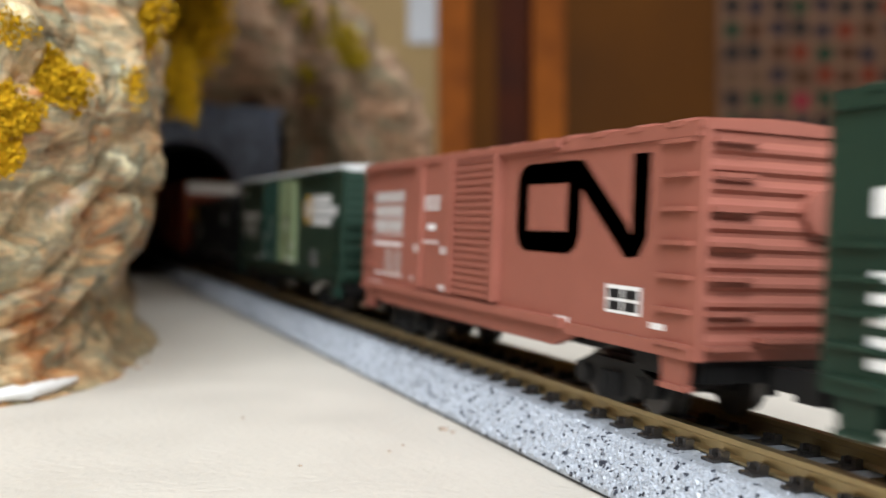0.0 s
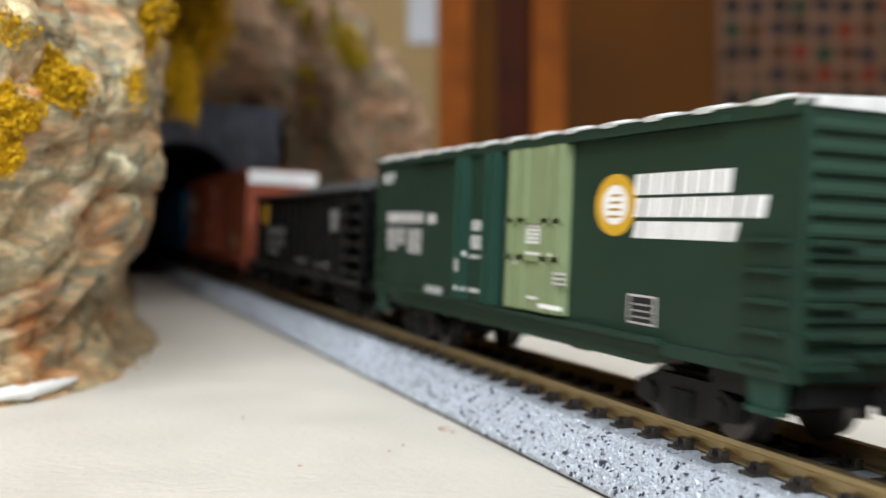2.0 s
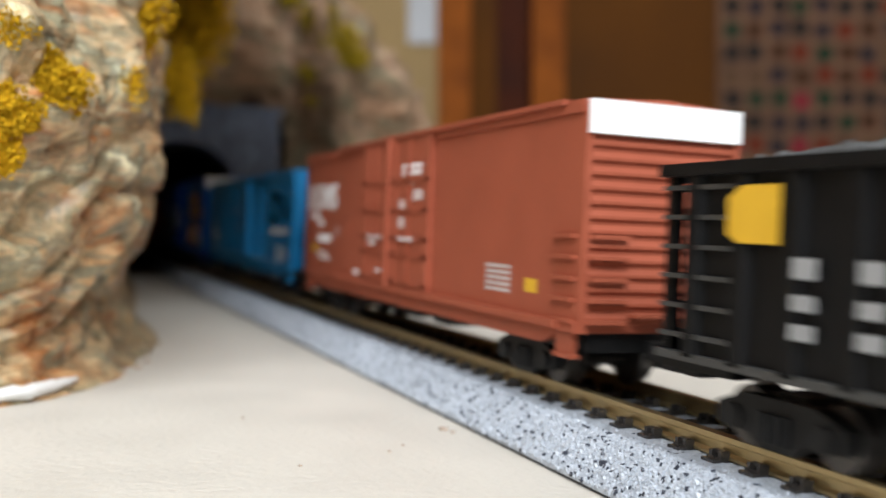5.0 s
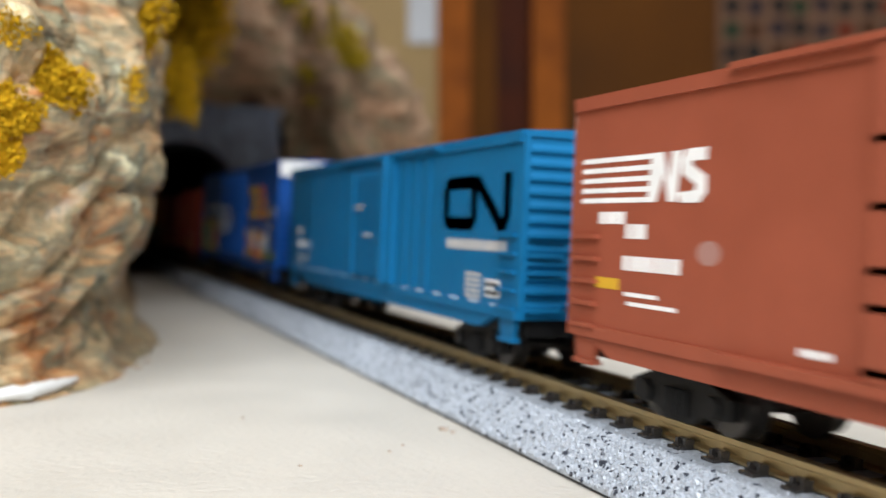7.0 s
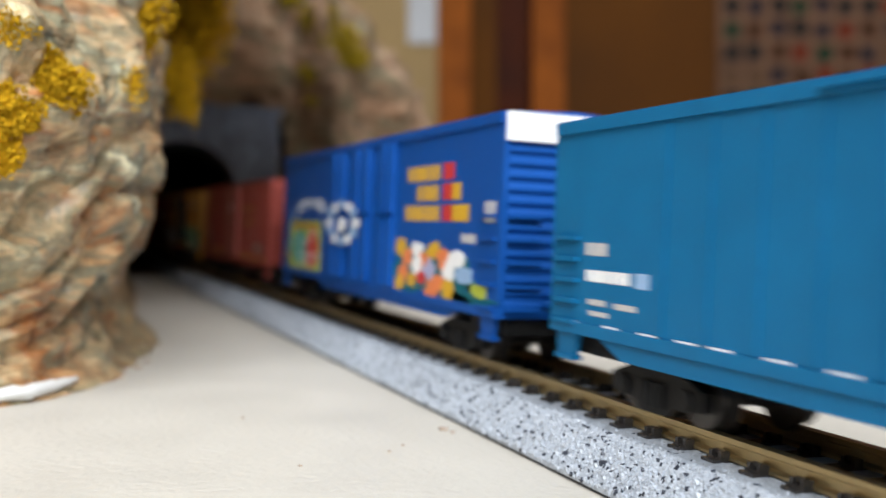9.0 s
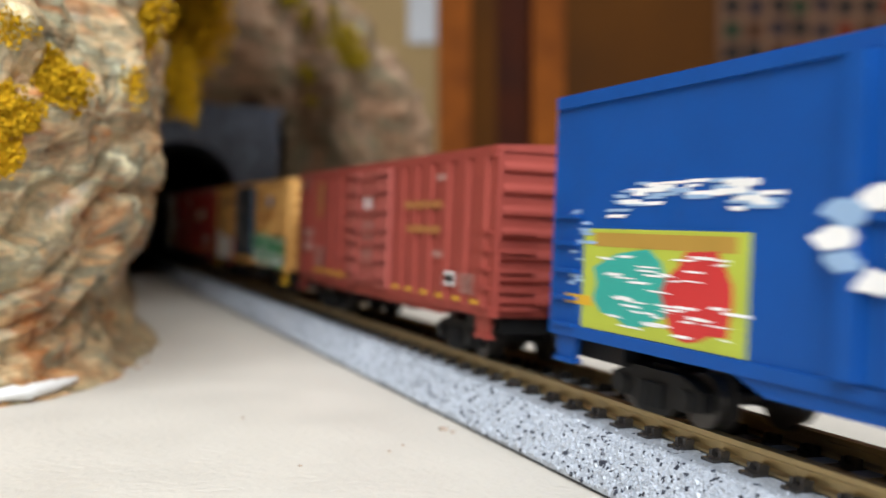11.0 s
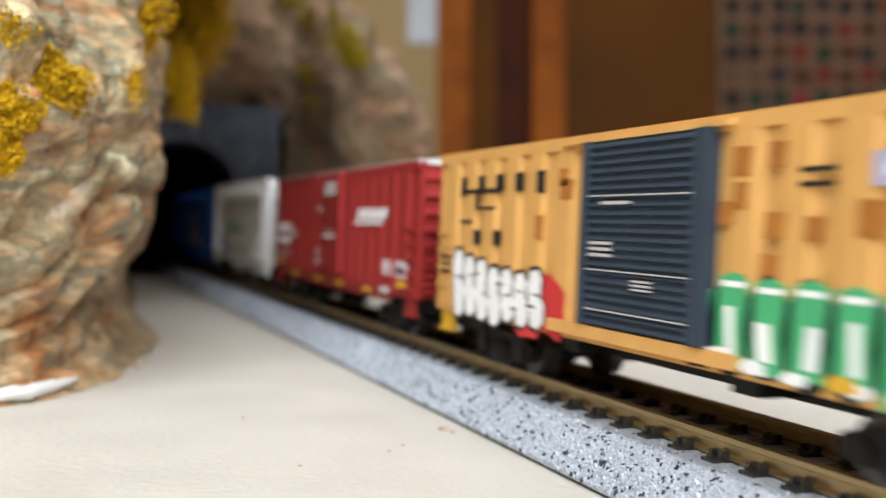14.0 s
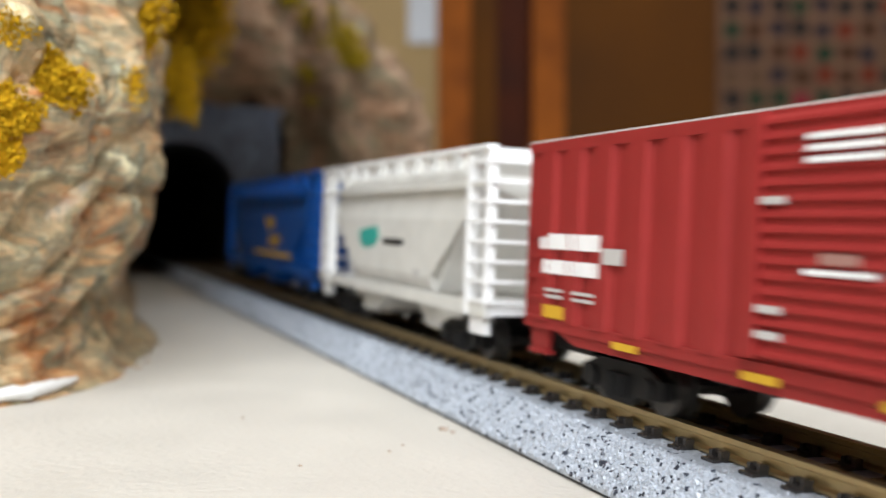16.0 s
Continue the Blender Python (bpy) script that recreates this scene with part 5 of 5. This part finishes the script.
def yellow_car():
    L = 98.1
    left = [5, 11, 17, 23.3, 29.4, 36]
    right = [65.5, 71.5, 77.6, 83.6, 89.6, 95]
    car = boxcar("boxcar", "yellow boxcar with a dark door and sprayed graffiti", L / 1000, 0.0287, 0.0064, P_YEL, P_YEL, ribs=left + right, rib_w=0.0028, end_ridges=7, roof_ribs=0, ridge_h=0.26, deep=0.0006, step=MARKS["y"])
    door(car, L, P_DOORBLUE, 41.2, 62.0, 8.4, 27.0, (), 22, ((0, 0.05), (0.9, 1)), 0.0008, label="dark slate louvred door")
    s = Side(car, L, lift=0.55)
    rnd = random.Random(21)
    for k in range(6):
        u = 8.0 + 5.4 * k
        s.bar(u, 22.4 + rnd.uniform(-0.6, 0.6), u + 1.8, 24.6, "k" if k < 5 else "u")
    s.bar(8.2, 22.3, 20.0, 22.9, "k", 0.02)
    s.bar(13.2, 20.2, 18.5, 20.6, "k", 0.02)
    s.bar(8.2, 18.4, 11.8, 18.9, "k", 0.02)
    s.bar(12.8, 20.2, 13.4, 22.3, "k", 0.02)
    for u in (12.5, 18.5):
        s.bar(u, 15.8, u + 1.8, 17.6, "k")
    s.lines(1.8, 11.5, 5.2, 15.5, 4, "k")
    # rusty streaks
    for u, v in ((65.3, 24.0), (69.5, 24.3), (65.3, 21.2), (63.6, 19.8), (69.5, 18.8), (73.6, 18.6), (79.0, 19.4), (83.7, 19.4), (94.0, 19.8), (69.0, 15.6), (36.5, 22.4), (30.5, 18.2)):
        w, hh = rnd.uniform(0.8, 1.3), rnd.uniform(0.9, 1.5)
        s.poly([(u - w, v - hh), (u + w * 0.8, v - hh * 1.1), (u + w, v + hh * 0.9), (u - w * 0.9, v + hh)], "u", 0.0, "rust_stain")
    for u in (72.0, 83.0):
        s.bar(u, 22.8, u + 3.4, 23.2, "k", 0.02)
        s.bar(u, 21.7, u + 3.4, 22.1, "k", 0.02)
    s.bar(79.0, 21.6, 82.6, 24.0, "p")
    s.bar(80.2, 22.3, 81.4, 23.2, "w", 0.03)
    # white lettering-like graffiti with red and black edges
    for k, (u, v, ru, rv) in enumerate(((33.5, 9.4, 4.2, 3.4), (29, 7.2, 3.4, 2.0))):
        s.blob(u, v, ru, rv, "r", k + 3, 0.0, 12, 0.25)
    for k in range(7):
        u = 8.2 + 3.7 * k
        lo, hi = 6.2 + rnd.uniform(-0.4, 1.0) - 0.1 * k, 14.4 - 0.25 * k + rnd.uniform(-0.9, 0.3)
        for grow, key, up in ((0.45, "k", 0.01), (0.0, "w", 0.05)):
            g = grow
            s.poly([(u - 1.9 - g, hi - 1.4), (u - 1.2 - g, hi + g), (u + 0.4, hi + 0.3 + g), (u + 1.5 + g, hi - 0.8), (u + 1.2 + g, (lo + hi) / 2 + 0.6), (u + 2.2 + g, (lo + hi) / 2 - 0.6), (u + 2.0 + g, lo + 0.8), (u + 0.6, lo - g), (u - 0.8 - g, lo + 0.3 - g), (u - 1.6 - g, (lo + hi) / 2)], key, up + 0.001 * k, "graffiti_patch")
    for k in range(12):
        u, v = 7.4 + 2.1 * k, rnd.uniform(7, 12.5)
        s.bar(u, v, u + rnd.uniform(0.8, 2.2), v + 0.3, "k", 0.09, rnd.uniform(-1, 1), name="graffiti_patch")
    # green graffiti
    for k in range(9):
        u = 60.5 + 4.4 * k
        t = 14.2 + rnd.uniform(-0.6, 0.6) - 0.05 * k
        s.blob(u, 10.6, 2.8, 4.2, "k", k + 40, 0.01, 16, 0.08)
        s.poly([(u - 1.95, 7.0 + rnd.uniform(-0.7, 0.5)), (u + rnd.uniform(1.2, 1.8), 7.2), (u + 1.3, 10.2), (u + 1.9, t - 0.4), (u + 0.2, t + 0.3), (u - 1.7, t - 0.2)], "e", 0.03 + 0.001 * k, "graffiti_patch")
        s.bar(u - 1.4, t - 1.0, u + 1.5, t - 0.5, "w", 0.06, name="graffiti_patch")
        s.bar(u + rnd.uniform(-1.2, 0.2), rnd.uniform(7.8, 9.0), u + rnd.uniform(0.4, 0.9), rnd.uniform(10.2, 12.4), "w", 0.07, rnd.uniform(-0.6, 0.6), name="graffiti_patch")
        s.blob(u + rnd.uniform(-1.6, 1.6), rnd.uniform(7.0, 8.4), 1.5, 0.6, "w", k + 80, 0.08, 9, 0.3)
    s.blob(77, 7.6, 1.7, 0.7, "y", 7, 0.1)
    d = Side(car, L, lift=1.3)
    d.bar(45.0, 20.6, 50.0, 20.9, "g")
    d.lines(43.0, 15.4, 47.0, 17.2, 3, "g")
    d.lines(51, 12.4, 54, 13.6, 3, "g")
    for v in (10, 14, 21.4):
        d.bar(42.5, v, 60.0, v + 0.12, "g")
    track_rail(car, L, P_YEL, 36, 64, 27.3, hgt=0.6)
    track_rail(car, L, P_YEL, 34, 66, 7.6, hgt=1.3)
    put(car, 0.9951, 0.8970)


def mineral_red_car():
    L = 95.5
    left = [4.5, 10.3, 16.2, 22.2, 28.2, 34]
    right = [61, 66.5, 72.4, 78.2, 84.2, 90.2]
    car = boxcar("boxcar", "deep red boxcar with pressed side posts and white slanted emblem", L / 1000, 0.0287, 0.0068, P_BN, GAL, ribs=left + right, rib_w=0.0028, end_ridges=7, roof_ribs=0, ridge_h=0.26, deep=0.0006, sill=(0.0012, 6, 86))
    door(car, L, P_BN, 39.0, 57.0, 8.4, 27.6, (), 16, ((0, 0.1), (0.92, 1)), 0.0007)
    s = Side(car, L, lift=0.55)
    s.words(65.6, 18.8, 81.6, 20.6, 5, slant=1.7)
    s.bar(63.9, 17.9, 79.6, 18.45, slant=0.5, name="emblem", label="white slanted emblem")
    s.words(3.6, 15.8, 16.5, 17.5, 6)
    s.words(4.2, 13.1, 16.5, 14.6, 6)
    s.bar(16.8, 14.6, 20.4, 16.2, "g")
    s.lines(5.0, 10.4, 9.0, 11.8, 2, "g")
    s.lines(11.0, 10.4, 15.5, 11.8, 2, "g")
    s.bar(4.8, 8.2, 9.4, 9.6, "y")
    for u in (19.3, 38.7, 53.2, 70.8):
        s.bar(u, 6.4, u + 4.2, 7.1, "y")
    s.lines(80.8, 9.9, 85.2, 12.4, 5)
    s.bar(87.3, 9.7, 91.9, 11.9)
    for u in (87.7, 89.8):
        s.bar(u, 10.0, u + 1.8, 11.5, "k", 0.03)
    s.lines(87.3, 12.0, 91.9, 12.6, 2, "g")
    s.bar(88.0, 8.0, 92.0, 9.2, "y")
    s.lines(80.0, 6.9, 84.4, 8.0, 2)
    d = Side(car, L, lift=1.2)
    d.lines(45.6, 23.4, 53.2, 26.0, 3)
    d.bar(45.8, 15.2, 52.6, 15.6)
    d.bar(47.4, 16.0, 51.0, 16.8, "f")
    for v in (10.0, 12.0, 20.4):
        d.bar(40.0, v, 43.5, v + 0.6, "g")
    put(car, 1.0998, 1.0043)


def covered_hopper(name, label, L, paint, top=0.0285, rear=0.0, end_paint=None):
    """A covered hopper: smooth rounded tank side between end frames with ladders, roof hatches in a row."""
    l, h = L / 1000, 0.0096
    car = tagged(new(name), label, "hopper car", group="train of freight cars")
    bottom = 0.0074
    ends = end_paint or paint
    e = 0.0085
    prof = [(-h + 0.0012, bottom), (-h + 0.0002, bottom + 0.0030), (-h + 0.0002, top - 0.0095), (-h + 0.0012, top - 0.0040), (-h + 0.0042, top - 0.0012), (h - 0.0042, top - 0.0012), (h - 0.0012, top - 0.0040), (h - 0.0002, top - 0.0095), (h - 0.0002, bottom + 0.0030), (h - 0.0012, bottom)]
    bm = B()
    v = prism(bm, prof, 1, -l / 2 + e, l / 2 - e)
    n = len(prof)
    for i in range(n):
        if v[i].co.z < bottom + 0.004:
            v[i].co.y += 0.012
            v[n + i].co.y -= 0.012
    part("tank", bm, paint, car, bevel=0.0003)
    for sx in (-1, 1):
        bm = B()
        a, b = sorted((sx * (h - 0.0006), sx * (h + 0.0003)))
        box(bm, a, b, -l / 2, l / 2, bottom - 0.0010, bottom + 0.0008)
        part("side_sill", bm, paint, car, bevel=0.0001)
        bm = B()
        box(bm, a, b, -l / 2 + 0.001, l / 2 - 0.001, top - 0.0052, top - 0.0044)
        part("upper_rail", bm, paint, car)
        bm = B()
        a, b = sorted((sx * (h - 0.0010), sx * (h + 0.0006)))
        box(bm, a, b, -l / 2, l / 2, top - 0.0004, top + 0.0002)
        part("running_board", bm, ends, car)
        bm = B()
        box(bm, -0.0006, 0.0006, -0.0014, 0.0014, 0, 0.0022)
        me = mesh_of("board_bracket", bm, ends)
        for k in range(9):
            bit("board_bracket", me, car, (sx * (h - 0.0008), -l / 2 + 0.006 + (l - 0.012) * k / 8, top - 0.0024))
    for k, yc in enumerate((-0.3, 0.0, 0.3) if L > 90 else (-0.22, 0.22)):
        bm = B()
        yy = yc * l
        prism(bm, [(yy - 0.011, bottom), (yy + 0.011, bottom), (yy + 0.005, 0.0026), (yy - 0.005, 0.0026)], 0, -0.0068, 0.0068)
        part("hopper_bay", bm, paint, car)
    bm = B()
    cyl(bm, (0, 0, top - 0.0012), (0, 0, top + 0.0006), 0.0026, 16)
    me = mesh_of("roof_hatch", bm, paint)
    for k in range(6):
        bit("roof_hatch", me, car, (0, -l / 2 + 0.014 + (l - 0.028) * k / 5, 0))
    for s in (-1, 1):
        # slanted end sheet
        bm = B()
        ye = s * (l / 2 - e)
        prism(bm, [(ye + s * 0.001, top - 0.0016), (ye, top - 0.0016), (ye - s * 0.012, bottom + 0.001), (ye - s * 0.011, bottom + 0.001)], 0, -h + 0.0012, h - 0.0012)
        part("end_sheet", bm, paint, car)
        for x in (-h + 0.0004, h - 0.0004):
            bm = B()
            box(bm, x - 0.0006, x + 0.0006, *sorted((s * (l / 2), s * (l / 2 - 0.0012))), bottom - 0.001, top)
            part("end_post", bm, ends, car)
        bm = B()
        box(bm, -0.0008, 0.0008, *sorted((s * (l / 2 - 0.0065), s * (l / 2 - 0.0052))), bottom - 0.001, top - 0.001)
        me = mesh_of("side_post", bm, ends)
        for sx in (-1, 1):
            bit("side_post", me, car, (sx * (h - 0.0003), 0, 0))
        bm = B()
        box(bm, -h, -h + 0.0062, *sorted((s * (l / 2 + 0.0001), s * (l / 2 + 0.0006))), -0.00025, 0.00025)
        me = mesh_of("ladder_rung", bm, ends)
        bm = B()
        box(bm, -h - 0.0004, -h + 0.0001, *sorted((s * (l / 2), s * (l / 2 - 0.006))), -0.00025, 0.00025)
        ms = mesh_of("ladder_rung", bm, ends)
        for k in range(8):
            bit("ladder_rung", me, car, (0, 0, bottom + 0.001 + 0.0026 * k))
            bit("ladder_rung", ms, car, (0, 0, bottom + 0.001 + 0.0026 * k))
        bm = B()
        box(bm, -h + 0.0058, -h + 0.0066, *sorted((s * (l / 2), s * (l / 2 + 0.0006))), bottom - 0.0006, top)
        part("ladder_stile", bm, ends, car)
        bm = B()
        box(bm, -h, h, *sorted((s * (l / 2), s * (l / 2 - 0.009))), bottom - 0.0008, bottom + 0.0002)
        part("end_platform", bm, ends, car)
        bm = B()
        box(bm, -h, h, *sorted((s * (l / 2), s * (l / 2 - 0.003))), top - 0.0018, top - 0.0002)
        part("roof_end", bm, ends, car)
        bm = B()
        box(bm, -h + 0.0002, -h + 0.0012, *sorted((s * (l / 2 - 0.001), s * (l / 2 - 0.0055))), bottom - 0.0034, bottom)
        part("stirrup_step", bm, ends, car)
        coupler(car, s * l / 2, s)
        truck(car, s * (l / 2 - 0.0125))
    bm = B()
    box(bm, -0.0016, 0.0016, -l / 2, l / 2, bottom - 0.0026, bottom - 0.001)
    part("centre_beam", bm, M_TRUCK, car)
    put(car, rear, rear - l)
    return car


lead_car()
brown_car()
green_car()
coal_hopper()
red_car()
blue_car()
deep_blue_car()
faded_red_car()
yellow_car()
mineral_red_car()
grain = covered_hopper("covered_hopper", "pale grey covered hopper with white ends and teal emblem", 79.6, P_GREY, 0.0285, 1.1915, M_MARK)
s = Side(grain, 79.6, 18.9)
s.blob(29.3, 15.9, 4.4, 2.2, "t", 2, n=9, rough=0.35, name="emblem", label="teal leaf-like emblem")
s.words(37.5, 14.7, 47.4, 15.7, 7, "k")
s.bar(10, 15.2, 16, 15.6, "g")
s.bar(52, 10.2, 55, 11.4, "g")
s.bar(20, 9.4, 60, 9.6, "g")
wheat = covered_hopper("covered_hopper", "deep blue covered hopper with yellow emblem", 103.0, P_HB, 0.0285, 1.3)
s = Side(wheat, 103.0, 18.9)
s.blob(58, 17.5, 6, 1.6, "y", 3, n=10, rough=0.3, name="emblem", label="yellow emblem")
s.blob(64, 13.5, 7, 1.4, "y", 4, n=10, rough=0.3, name="emblem")
s.words(40, 9.5, 80, 10.5, 9, "y")


# how far the train has come, in metres, time by time
TRAVEL = [(0.0, 0.0), (0.5, 0.0309), (1.0, 0.0606), (1.5, 0.0912), (2.0, 0.1215), (2.5, 0.1495), (3.0, 0.1795), (3.5, 0.2104), (4.0, 0.2408), (4.5, 0.2719), (5.0, 0.304), (5.5, 0.3355), (6.0, 0.3653), (6.5, 0.3916), (7.0, 0.4179), (7.5, 0.4465), (8.0, 0.4768), (8.5, 0.5092), (9.0, 0.5419), (9.5, 0.5755), (10.0, 0.6084), (10.5, 0.6407), (11.0, 0.6727), (11.5, 0.7046), (12.0, 0.737), (12.5, 0.7697), (13.0, 0.8007), (13.5, 0.8322), (14.0, 0.8647), (14.5, 0.8977), (15.0, 0.9306), (15.5, 0.9642), (16.0, 0.997)]


def motions():
    for car, y0 in CARS:
        walk(car, [(t, pose(0, y0 - s, RAIL_TOP)) for t, s in TRAVEL])


motions()
